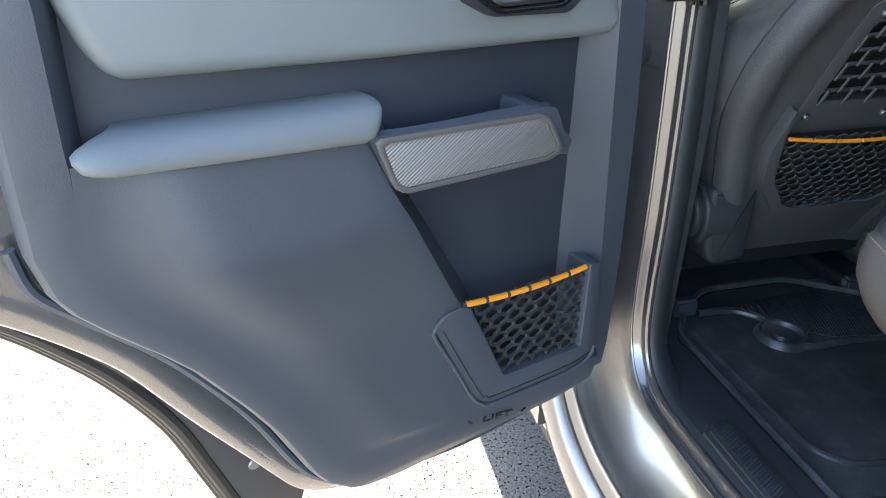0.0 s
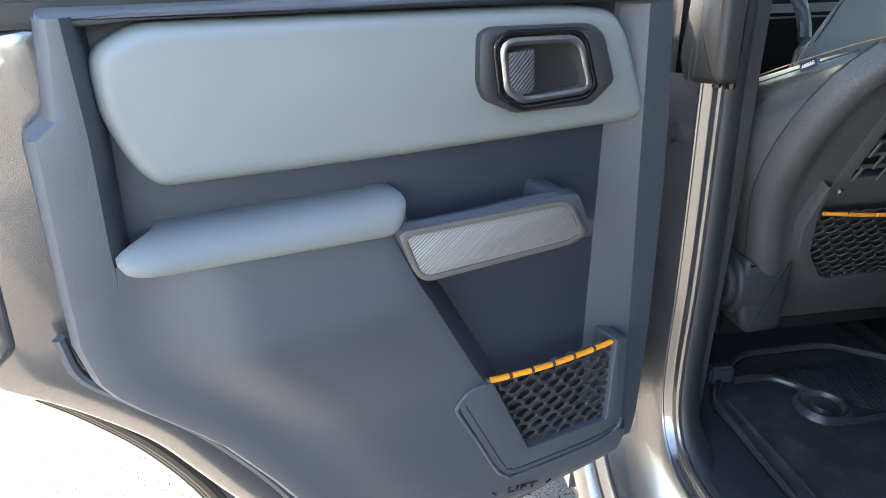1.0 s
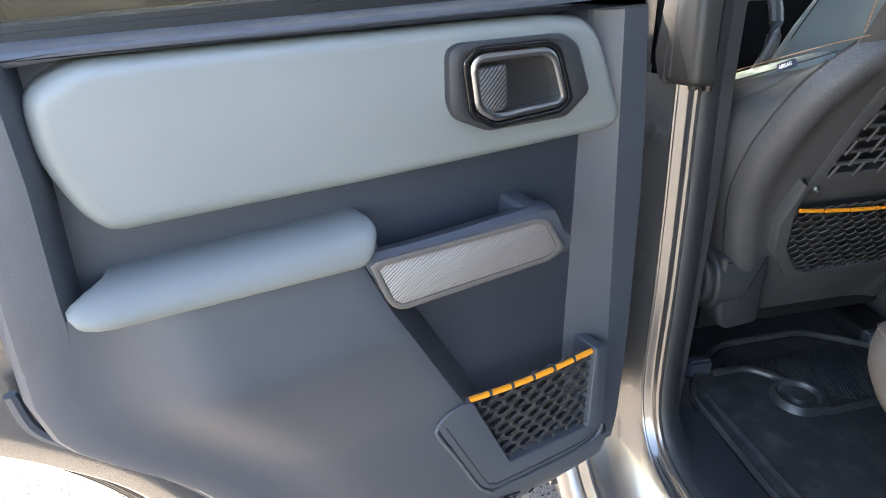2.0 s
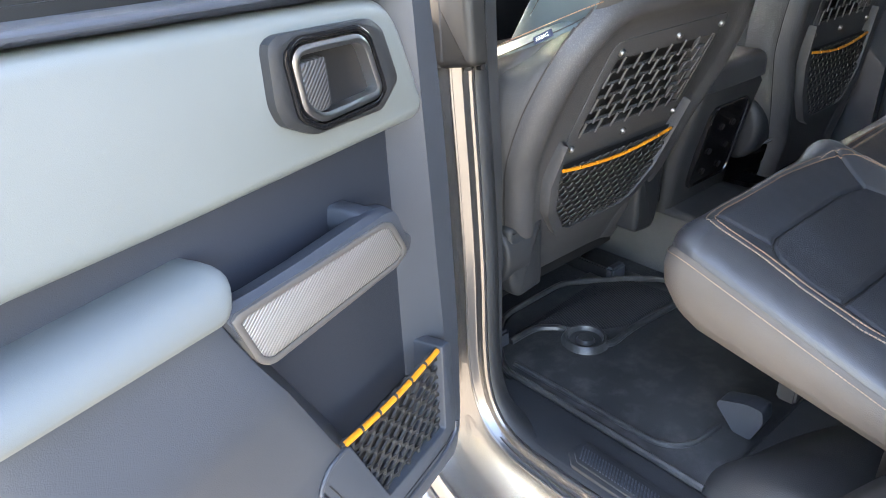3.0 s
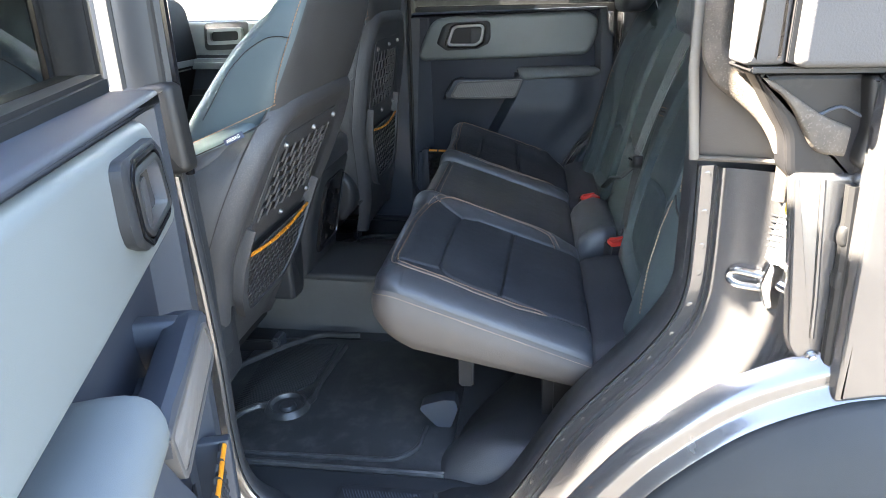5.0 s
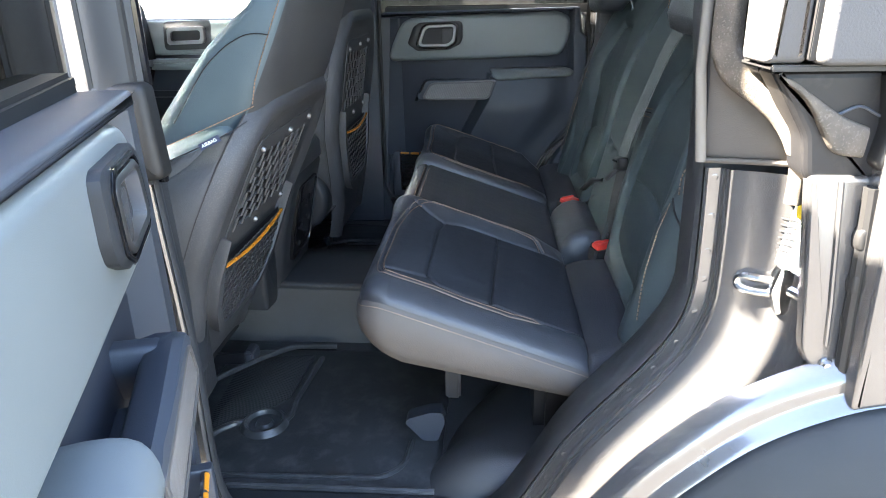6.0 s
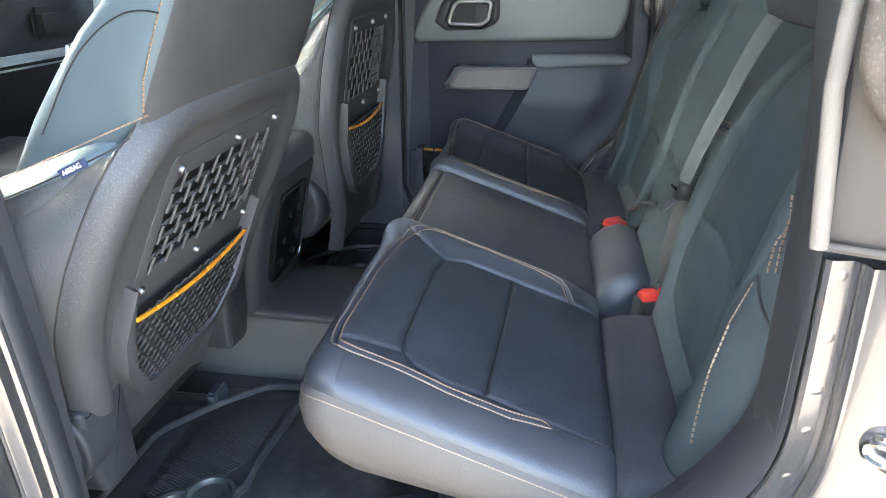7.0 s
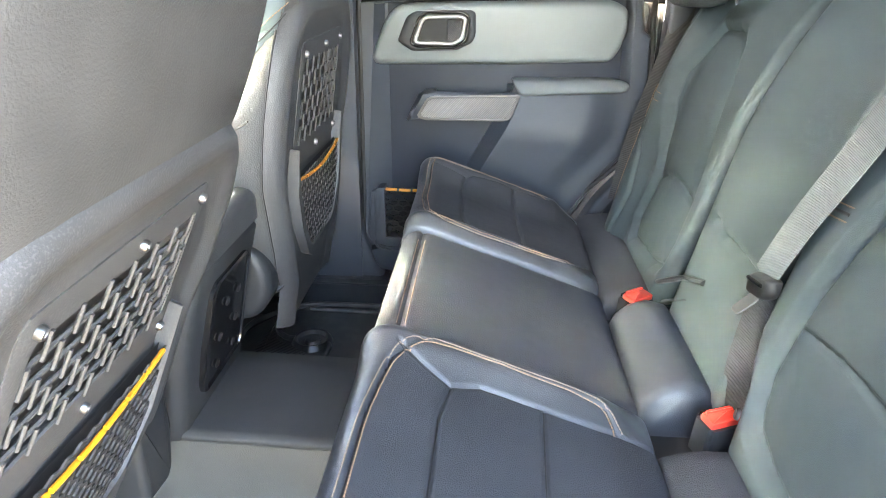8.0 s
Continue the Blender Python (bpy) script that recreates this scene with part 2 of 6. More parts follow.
def tube(pts, r, n=8, bm=None, closed=False, flat=1.0):
    """A round bar along the points."""
    bm = bm or bmesh.new()
    P = [Vector(p) for p in pts]
    loops, k = [], len(P)
    for i in range(k):
        if closed:
            d = (P[(i + 1) % k] - P[i - 1]).normalized()
        else:
            d = (P[min(i + 1, k - 1)] - P[max(i - 1, 0)]).normalized()
        if i == 0 or closed:
            a = d.cross(Vector((0, 0, 1)) if abs(d.z) < 0.9 else Vector((1, 0, 0))).normalized()
        else:
            a = (a - d * a.dot(d)).normalized()
        b = d.cross(a).normalized()
        rr = r[i] if isinstance(r, (list, tuple)) else r
        loops.append([tuple(P[i] + a * (rr * math.cos(2 * math.pi * j / n)) + b * (rr * flat * math.sin(2 * math.pi * j / n))) for j in range(n)])
    if closed:
        loops.append(loops[0])
    rings(bm, loops, cap0=not closed, cap1=not closed)
    return bm


def smooth_path(pts, n=6):
    """Catmull-Rom through the points."""
    P = [Vector(p) for p in pts]
    P = [P[0] * 2 - P[1]] + P + [P[-1] * 2 - P[-2]]
    out = []
    for i in range(1, len(P) - 2):
        for j in range(n):
            t = j / n
            out.append(0.5 * ((2 * P[i]) + (P[i + 1] - P[i - 1]) * t + (2 * P[i - 1] - 5 * P[i] + 4 * P[i + 1] - P[i + 2]) * t * t + (3 * P[i] - P[i - 1] - 3 * P[i + 1] + P[i + 2]) * t ** 3))
    out.append(P[-2])
    return out


def stitches(paths, pitch=0.0052, length=0.0040, r=0.0009, lift=Vector((0, 0, 0))):
    """Short threads along the paths, as one mesh."""
    bm = bmesh.new()
    for path in paths:
        P = [Vector(p) for p in path]
        acc, s = 0.0, 0.0
        for a, b in zip(P, P[1:]):
            L = (b - a).length
            if L < 1e-6:
                continue
            d = (b - a) / L
            while s < acc + L:
                p = a + d * (s - acc) + lift
                side = d.cross(Vector((0, 0, 1)))
                side = side.normalized() if side.length > 0.1 else Vector((1, 0, 0))
                up = side.cross(d)
                e = p + d * length
                v = [bm.verts.new(q) for q in (p - side * r, p + up * r * 1.3, p + side * r, e + side * r, e + up * r * 1.3, e - side * r)]
                bm.faces.new((v[0], v[1], v[4], v[5]))
                bm.faces.new((v[1], v[2], v[3], v[4]))
                s += pitch
            acc += L
    return bm


def hex_net(inside, put, cw, ch, width, thick, u0, u1, v0, v1):
    """A net of elongated six-sided meshes: each strand a flat band, kept where inside(u, v)."""
    bm = bmesh.new()
    rows = int((v1 - v0) / (ch * 0.75)) + 2
    cols = int((u1 - u0) / cw) + 2
    done = set()
    for r in range(rows):
        for c in range(cols):
            cx, cy = u0 + (c + 0.5 * (r % 2)) * cw, v0 + r * ch * 0.75
            cor = [(cx - cw * 0.5, cy - ch * 0.22), (cx, cy - ch * 0.5), (cx + cw * 0.5, cy - ch * 0.22), (cx + cw * 0.5, cy + ch * 0.22), (cx, cy + ch * 0.5), (cx - cw * 0.5, cy + ch * 0.22)]
            for i in range(6):
                a, b = cor[i], cor[(i + 1) % 6]
                key = (round((a[0] + b[0]) * 2000), round((a[1] + b[1]) * 2000))
                if key in done:
                    continue
                done.add(key)
                if not (inside(*a) and inside(*b)):
                    continue
                d = Vector((b[0] - a[0], b[1] - a[1])).normalized()
                s = Vector((-d.y, d.x)) * width * 0.5
                q = [(a[0] + s.x, a[1] + s.y), (a[0] - s.x, a[1] - s.y), (b[0] - s.x, b[1] - s.y), (b[0] + s.x, b[1] + s.y)]
                rings(bm, [[put(p, 0) for p in q], [put(p, thick) for p in q]], cap0=True, cap1=True)
    return bm


def inside_poly(poly):
    def f(x, y):
        c = False
        for i in range(len(poly)):
            (x1, y1), (x2, y2) = poly[i - 1], poly[i]
            if (y1 > y) != (y2 > y) and x < (x2 - x1) * (y - y1) / (y2 - y1) + x1:
                c = not c
        return c
    return f


def lerp_list(tab, z):
    for (z0, a), (z1, b) in zip(tab, tab[1:]):
        if z0 <= z <= z1:
            return a + (b - a) * (z - z0) / (z1 - z0)
    return tab[0][1] if z < tab[0][0] else tab[-1][1]


def lettering(name, text, size, mat, m, parent, depth=0.0004):
    """Words as a mesh, in Blender's own font, lying in the x-z plane of m."""
    cu = bpy.data.curves.new(name, "FONT")
    cu.body, cu.size, cu.extrude, cu.align_x, cu.align_y = text, size, depth, "CENTER", "CENTER"
    tmp = new(name, cu)
    me = bpy.data.meshes.new_from_object(tmp.evaluated_get(bpy.context.evaluated_depsgraph_get()))
    bpy.data.objects.remove(tmp)
    ob = new(name, me)
    me.materials.clear()
    me.materials.append(mat)
    ob.parent = parent
    ob.matrix_local = m
    return ob


def disc(c, normal, r, t, n=12, bm=None, dome=0.5):
    """A small round button at c, standing out along normal."""
    bm = bm or bmesh.new()
    nn = Vector(normal).normalized()
    a = nn.orthogonal().normalized()
    b = nn.cross(a)
    c = Vector(c)
    loops = [[tuple(c + (a * math.cos(2 * math.pi * i / n) + b * math.sin(2 * math.pi * i / n)) * rr + nn * h) for i in range(n)] for rr, h in ((r, -0.001), (r, t * dome), (r * 0.8, t))]
    rings(bm, loops, cap0=True, cap1=True)
    return bm


# ---- ground ----
def ground_sheet():
    bm = bmesh.new()
    rings(bm, [[(-400, -400, 0), (400, -400, 0)], [(-400, 400, 0), (400, 400, 0)]], closed=False)
    ob = part("ground", bm, ASPHALT)
    tagged(ob, "grey asphalt car park ground in bright sun", "ground", kind="structure")


ground_sheet()


# ---- rear doors: u away from the hinge, w into the cabin, z up ----
PAD_LINE = [(0.62, 1.304), (0.17, 1.292), (0.112, 1.284), (0.088, 1.258), (0.045, 1.165), (0.06, 1.147), (0.39, 1.154), (0.627, 1.163), (0.645, 1.186), (0.662, 1.235), (0.66, 1.285)]
TRIM_LINE = [(0.02, 1.288), (-0.006, 1.15), (-0.02, 0.70), (0.0, 0.65), (0.05, 0.60), (0.12, 0.577), (0.264, 0.573), (0.42, 0.597), (0.48, 0.625), (0.512, 0.665), (0.56, 0.77), (0.626, 0.876), (0.69, 0.95), (0.72, 0.992), (0.73, 1.04), (0.722, 1.222), (0.702, 1.236), (0.692, 1.312), (0.40, 1.312)]
SHELL_LINE = [(0.035, 1.30), (0.005, 1.20), (-0.03, 1.11), (-0.04, 0.66), (-0.02, 0.60), (0.06, 0.555), (0.26, 0.545), (0.46, 0.552), (0.514, 0.58), (0.571, 0.673), (0.626, 0.761), (0.684, 0.863), (0.726, 0.909), (0.764, 0.946), (0.815, 0.985), (0.83, 1.02), (0.825, 1.30)]
NET_LINE = [(0.291, 0.841), (0.077, 0.833), (0.077, 0.697), (0.221, 0.704)]


def bulge(flip):
    """The lower door's swelling, from the armrest down to the hem."""
    bm = bmesh.new()
    left = [(0.585, 0.40), (0.60, 0.445), (0.63, 0.485), (0.66, 0.505), (0.77, 0.553), (0.876, 0.621), (0.92, 0.660), (0.95, 0.690), (0.97, 0.705), (0.99, 0.716), (1.03, 0.724), (1.075, 0.722), (1.088, 0.712), (1.106, 0.700)]
    right = [(0.585, 0.10), (0.60, 0.05), (0.62, 0.03), (0.655, 0.03), (0.664, 0.06), (0.674, 0.205), (0.70, 0.232), (0.842, 0.295), (0.870, 0.311), (1.02, 0.392), (1.05, 0.405), (1.088, 0.418)]
    full = [(0.585, 0.014), (0.62, 0.034), (0.80, 0.038), (0.85, 0.040), (0.90, 0.048), (0.975, 0.060), (0.99, 0.062), (1.01, 0.060), (1.075, 0.046), (1.088, 0.043), (1.106, 0.034)]
    zs = [0.585, 0.59, 0.60, 0.615, 0.64, 0.655, 0.664, 0.669, 0.674, 0.69, 0.71, 0.75, 0.80, 0.85, 0.86, 0.87, 0.90, 0.94, 0.97, 0.99, 1.01, 1.03, 1.06, 1.082, 1.09, 1.098, 1.104]
    loops = []
    for z in zs:
        a, b, w = lerp_list(right, z), lerp_list(left, z), lerp_list(full, z)
        row = [(a - 0.035, -0.013, z), (a - 0.018, -0.013 + (w + 0.013) * 0.47, z), (a - 0.003, -0.013 + (w + 0.013) * 0.90, z), (a + 0.001, w - 0.0012, z), (a + 0.006, w, z)]
        edge = min(w, 0.030)
        for j in range(1, 15):
            k = max(0.0, min(1.0, (j / 14 - 0.58) / 0.27))
            k = k * k * (3 - 2 * k)
            row.append((a + 0.006 + (b - 0.018 - a) * j / 14, w * (1 - k) + edge * k, z))
        row += [(b - 0.004, edge * 0.92, z), (b + 0.001, edge * 0.72, z), (b + 0.004, edge * 0.35, z), (b + 0.006, -0.020, z)]
        loops.append(row)
    top = [(p[0], -0.013, 1.106) for p in loops[-1]]
    bot = [(p[0], -0.013, 0.582) for p in loops[0]]
    rings(bm, [bot] + loops + [top], closed=False)
    return bm


def frame_ring(outer, inner, w_in, w_top, w_out, n=64, lip=0.004):
    """A raised rim between two outlines."""
    bm = bmesh.new()
    o, i = resample(outer, n), resample(inner, n)
    o2, i2 = offset(o, lip), offset(i, -lip)
    rings(bm, [[(p[0], w_out, p[1]) for p in o], [(p[0], w_top - lip * 0.6, p[1]) for p in o], [(p[0], w_top, p[1]) for p in o2], [(p[0], w_top, p[1]) for p in i2], [(p[0], w_top - lip * 0.6, p[1]) for p in i], [(p[0], w_in, p[1]) for p in i]])
    return bm


def toward(poly, c, p):
    """Where the line from c to p crosses the outline."""
    best, c, p = 1.0, Vector(c), Vector(p)
    d = p - c
    for i in range(len(poly)):
        a, e = Vector(poly[i - 1]), Vector(poly[i]) - Vector(poly[i - 1])
        det = d.x * e.y - d.y * e.x
        if abs(det) > 1e-9:
            q = a - c
            t, k = (q.x * e.y - q.y * e.x) / det, (q.x * d.y - q.y * d.x) / det
            if 0 <= k <= 1 and 0.2 < t:
                best = min(best, t)
    return tuple(c + d * best)


def rear_door(m, flip, label, near):
    d = root("rear_door", m, label, "car door", "rear doors")
    P = lambda n, bm, mat, lab="", a=34, par=None: part(n, bm, mat, par or d, lab, a, flip)
    P("door_shell", slab(round_poly(SHELL_LINE, 0.02), -0.075, -0.115, 0.012, 4), PAINT, "dark grey metallic painted door shell")
    bm = bmesh.new()
    C, edge = (0.36, 0.95), resample(round_poly(SHELL_LINE, 0.03), 220)
    inner = [toward(round_poly(TRIM_LINE, 0.012), C, p) for p in edge]
    mid = lambda k: [(a[0] + (b[0] - a[0]) * k, a[1] + (b[1] - a[1]) * k) for a, b in zip(edge, inner)]
    rings(bm, [[(u, w, z) for u, z in mid(k)] for k, w in ((0.0, -0.10), (0.0, -0.045), (0.05, -0.034), (0.14, -0.028), (0.6, -0.026), (1.1, -0.028))])
    P("inner_flange", bm, PAINT, "painted inner edge of the door", 50)
    bm = bmesh.new()
    tr = round_poly(TRIM_LINE, 0.012)
    vs = [bm.verts.new((u, -0.012, z)) for u, z in offset(tr, 0.004)]
    ed = [bm.edges.new((vs[k - 1], vs[k])) for k in range(len(vs))]
    bmesh.ops.triangle_fill(bm, use_beauty=True, edges=ed)
    rings(bm, [[(u, w, z) for u, z in offset(tr, k)] for k, w in ((0.004, -0.012), (0.001, -0.014), (0.0, -0.018), (0.0, -0.045))])
    P("trim_panel", bm, TRIM_SHADED, "blue-grey moulded plastic panel, darkened for the shade in its recess")
    P("lower_panel", bulge(flip), TRIM, "dark swelling lower panel", 28)
    # raised borders round the recess
    bm = bmesh.new()
    front = [(z, u0) for z, u0 in ((0.575, 0.0), (0.60, -0.002), (0.66, -0.012), (0.80, -0.016), (1.10, -0.006), (1.285, 0.016))]
    loops = []
    for z in (0.62, 0.66, 0.74, 0.83, 0.95, 1.05, 1.148, 1.20, 1.25, 1.275, 1.288):
        e = lerp_list(front, z)
        k = max(0.0, 1 - abs(z - 0.98) / 0.5)
        loops.append([(e - 0.004, -0.03, z), (e, 0.012, z), (e + 0.006, 0.018, z), (0.030 + (z - 0.8) * 0.06, 0.018, z), (0.090 - (z - 0.8) * 0.02, -0.010, z), (0.094, -0.014, z)])
    rings(bm, loops, closed=False)
    P("front_border", bm, TRIM, "lighter slanted facet along the hinge edge", 20)
    bm = bmesh.new()
    loops = []
    for z, a, b in ((1.02, 0.680, 0.7215), (1.05, 0.676, 0.7225), (1.075, 0.674, 0.7225), (1.10, 0.672, 0.721), (1.12, 0.672, 0.72), (1.20, 0.668, 0.715), (1.222, 0.667, 0.714), (1.236, 0.667, 0.696), (1.29, 0.667, 0.688), (1.312, 0.667, 0.686)):
        e = -0.0035 * max(0.0, min(1.0, (1.085 - z) / 0.05)) + 0.0006
        loops.append([(a - 0.012, -0.014, z), (a - 0.002, 0.022 + e, z), (a + 0.006, 0.030 + e, z), (b - 0.012, 0.030 + e, z), (b - 0.004, 0.0276 + e, z), (b + 0.001, 0.0216 + e, z), (b + 0.004, 0.0105 + e, z), (b + 0.006, -0.02, z)])
    rings(bm, loops, closed=False, cap1=False)
    P("rear_border", bm, TRIM, "", 30)
    P("belt_cap", slab(round_poly([(0.69, 1.302), (0.69, 1.316), (0.03, 1.306), (0.02, 1.285), (0.08, 1.288), (0.16, 1.296), (0.62, 1.306)], 0.006), -0.04, 0.020, 0.006, 3), TRIM)
    P("upper_pad", slab(round_poly(PAD_LINE, 0.018, 5), -0.012, 0.021, 0.016, 6), PAD, "soft light grey vinyl upper pad", 60)
    # armrest
    bm = bmesh.new()
    sec = [(-0.012, 0.120), (0.010, 0.1215), (0.028, 0.121), (0.040, 0.1185), (0.048, 0.1145), (0.0535, 0.1085), (0.057, 0.101), (0.0585, 0.093), (0.0575, 0.088), (0.053, 0.085), (0.044, 0.0843), (-0.012, 0.084)]
    loops = []
    ends = [(0.396 + 0.017 * (1 - math.cos(math.pi / 2 * q)), 0.84 + 0.16 * math.sin(math.pi / 2 * q), 0.72 + 0.28 * math.sin(math.pi / 2 * q), 0.002 * (1 - q)) for q in (0.0, 0.12, 0.25, 0.4, 0.6, 0.8, 1.0)] + [(0.52, 1.0, 1.0, 0.0), (0.60, 1.0, 1.0, 0.0)]
    for i in range(13):
        q = i / 12
        k = math.sqrt(max(0.0, 1 - q ** 2.6))
        ends.append((0.632 + 0.042 * q, 0.72 + 0.28 * k, 0.60 + 0.40 * math.sqrt(max(0.0, 1 - q ** 3.6)), 0.0))
    ends.append((0.6755, 0.68, 0.50, 0.0))
    for u, kw, kz, sh in ends:
        row = []
        for w, z in sec:
            uu = u + (0.016 * (0.121 - z) / 0.04 if u < 0.43 else 0.0)
            rise = max(0.0, u - 0.43) / 0.23 * (0.005 + 0.008 * max(0.0, min(1.0, (0.112 - z) / 0.02)))
            if u > 0.632:
                uu -= (u - 0.632) * 0.9 * max(0.0, 1 - max(w, 0) / 0.045)
            row.append((uu, w * kw if w > 0 else w, 1.103 + (z - 0.103) * kz + sh + rise))
        loops.append(row)
    rings(bm, loops, cap0=True, cap1=True)
    P("armrest", bm, ARMREST, "light grey padded armrest", 60)
    # grab handle
    bm = bmesh.new()
    sec = [(0.012, 1.071), (0.018, 1.081), (0.044, 1.090), (0.053, 1.086), (0.056, 1.078), (0.051, 1.028), (0.046, 1.021), (0.018, 1.020), (0.010, 1.030)]
    loops = []
    for u, s, dz in ((0.422, 0.0, 0.004), (0.40, 0.0, 0.002), (0.37, 0.0, 0.0), (0.30, 0.0, -0.001), (0.24, 0.0, 0.0), (0.215, 0.0, 0.0), (0.185, 0.0, 0.0), (0.166, 0.0, -0.003), (0.154, 0.0, -0.008)):
        loops.append([(u - (1.09 - z) * (0.45 if u > 0.36 else 0.32) if u > 0.36 else u - (1.06 - z) * 0.5 + 0.0, w - (0.02 if u < 0.16 else 0.0), z + dz) for w, z in sec])
    rings(bm, loops, cap0=True, cap1=True)
    rings(bm, [[(u, w, z) for u, z in round_poly([(0.146, 1.040), (0.150, 1.026), (0.19, 1.022), (0.212, 1.064 + dz), (0.208, 1.087 + dz), (0.180, 1.084 + dz)], 0.007)] for w, dz in ((-0.012, 0.002), (0.012, 0.001), (0.026, 0.0), (0.034, -0.003), (0.042, -0.009), (0.049, -0.017), (0.0515, -0.026))], cap0=True, cap1=True)
    slab(round_poly([(0.425, 1.112), (0.432, 1.085), (0.395, 1.030), (0.38, 1.026), (0.372, 1.035), (0.395, 1.092), (0.40, 1.108)], 0.006), -0.012, 0.040, 0.006, 2, bm=bm)
    grab = P("grab_handle", bm, TRIM, "dark grab handle standing off the panel", 40)
    ins = [(0.404, 1.079), (0.206, 1.072), (0.195, 1.067), (0.176, 1.034), (0.187, 1.030), (0.381, 1.032), (0.390, 1.039)]
    ins = offset(ins, -0.0025)
    bm = frame_ring(round_poly(offset(ins, -0.0065), 0.004), round_poly(ins, 0.003), 0.048, 0.058, 0.040, 60, 0.0015)
    P("insert_rim", bm, BRONZE, "", 34, grab)
    P("insert", slab(round_poly(ins, 0.004), 0.045, 0.0565, 0.0015, 2), INSERT, "ribbed silver-grey insert", 34, grab)
    P("lower_edge", slab(round_poly([(0.385, 1.034), (0.22, 1.034), (0.212, 1.024), (0.375, 1.02)], 0.004), -0.012, 0.030, 0.003, 2), TRIM, "", 34, grab)
    # lever bezel
    bez = [(0.302, 1.272), (0.29, 1.278), (0.158, 1.273), (0.138, 1.260), (0.116, 1.206), (0.150, 1.182), (0.258, 1.186), (0.295, 1.204), (0.303, 1.222)]
    rng = [(0.281, 1.258), (0.270, 1.266), (0.186, 1.263), (0.172, 1.254), (0.154, 1.205), (0.164, 1.198), (0.251, 1.197), (0.274, 1.212)]
    bz = round_poly(bez, 0.006)
    handle = P("lever_bezel", frame_ring(bz, round_poly(offset(rng, -0.004), 0.004), 0.02, 0.034, 0.012, 72, 0.006), TRIM_BLACK, "black faceted bezel round the inside lever")
    P("gloss_line", frame_ring(round_poly(offset(rng, -0.0085), 0.006), round_poly(offset(rng, -0.003), 0.006), 0.024, 0.0365, 0.024, 72, 0.002), GLOSS, "", 34, handle)
    P("lever_ring", frame_ring(round_poly(offset(rng, -0.001), 0.008), round_poly(offset(rng, 0.0070), 0.008), 0.022, 0.0378, 0.024, 72, 0.0032), SATIN, "satin chrome ring", 50, handle)
    P("cup", slab(round_poly(offset(rng, 0.004), 0.006), 0.0205, 0.0235, 0.001, 1), DARK, "", 34, handle)
    P("lever", slab(round_poly([(0.270, 1.252), (0.236, 1.253), (0.234, 1.21), (0.240, 1.205), (0.262, 1.206), (0.270, 1.216)], 0.004), 0.0235, 0.035, 0.003, 2), LEVER, "ribbed lever", 34, handle)
    # net pocket: one rim round the net, a groove along it
    RIM = [(0.338, 0.822), (0.326, 0.838), (0.302, 0.8435), (0.291, 0.8425), (0.284, 0.8385), (0.224, 0.7055), (0.080, 0.698), (0.0775, 0.835), (0.076, 0.838), (0.058, 0.837), (0.054, 0.828), (0.048, 0.692), (0.056, 0.674), (0.104, 0.662), (0.241, 0.667), (0.262, 0.675), (0.279, 0.694)]
    rim = round_poly(RIM, 0.005)
    pocket = P("pocket_frame", slab(rim, -0.012, 0.0415, 0.0022, 3), TRIM, "dark plastic frame of the net pocket")
    LIPS = [(0.300, 0.8435), (0.320, 0.841), (0.331, 0.834), (0.339, 0.824), (0.338, 0.812), (0.310, 0.756), (0.279, 0.692), (0.262, 0.673), (0.241, 0.665), (0.104, 0.660), (0.058, 0.670), (0.050, 0.690)]
    P("frame_lip", tube([(p.x, 0.0412, p.y) for p in smooth_path([(a, b, 0) for a, b in LIPS])], 0.0028, 8), TRIM, "", 34, pocket)
    P("frame_side", slab(round_poly([(0.060, 0.826), (0.040, 0.824), (0.030, 0.69), (0.048, 0.668), (0.064, 0.674)], 0.005), -0.012, 0.027, 0.004, 3), TRIM, "", 34, pocket)
    P("frame_groove", tube([(p.x, 0.0416, p.y) for p in smooth_path([(0.327, 0.820, 0), (0.268, 0.697, 0), (0.254, 0.683, 0), (0.236, 0.677, 0), (0.104, 0.672, 0), (0.060, 0.679, 0)])], 0.0009, 6), DARK, "", 34, pocket)
    ins_p = inside_poly(offset(NET_LINE, -0.004))
    P("net", hex_net(ins_p, lambda p, t: (p[0], 0.029 + t, p[1]), 0.0262, 0.0200, 0.0044, 0.0035, 0.06, 0.31, 0.69, 0.85), NET, "black knitted honeycomb net", 34, pocket)
    for i in range(6):
        a, b = i / 6 + 0.014, (i + 1) / 6 - 0.014
        P("net_edge", tube([(0.291 - 0.214 * q, 0.0345, 0.842 - 0.009 * q - 0.006 * math.sin(q * math.pi)) for q in (a, (a + b) / 2, b)], 0.0042, 8), ORANGE, "bright orange pocket edge", 34, pocket)
    P("net_hem", tube([(0.293 - 0.218 * q, 0.0325, 0.841 - 0.009 * q - 0.006 * math.sin(q * math.pi)) for q in (i / 12 for i in range(13))], 0.0048, 8), NET, "", 34, pocket)
    # near-black sheet for the shade on the panel behind the net
    P("pocket_shade", slab([(0.262, 0.785), (0.077, 0.785), (0.077, 0.697), (0.221, 0.704)], -0.0115, -0.0085, 0.001, 1), DARK, "", 34, pocket)
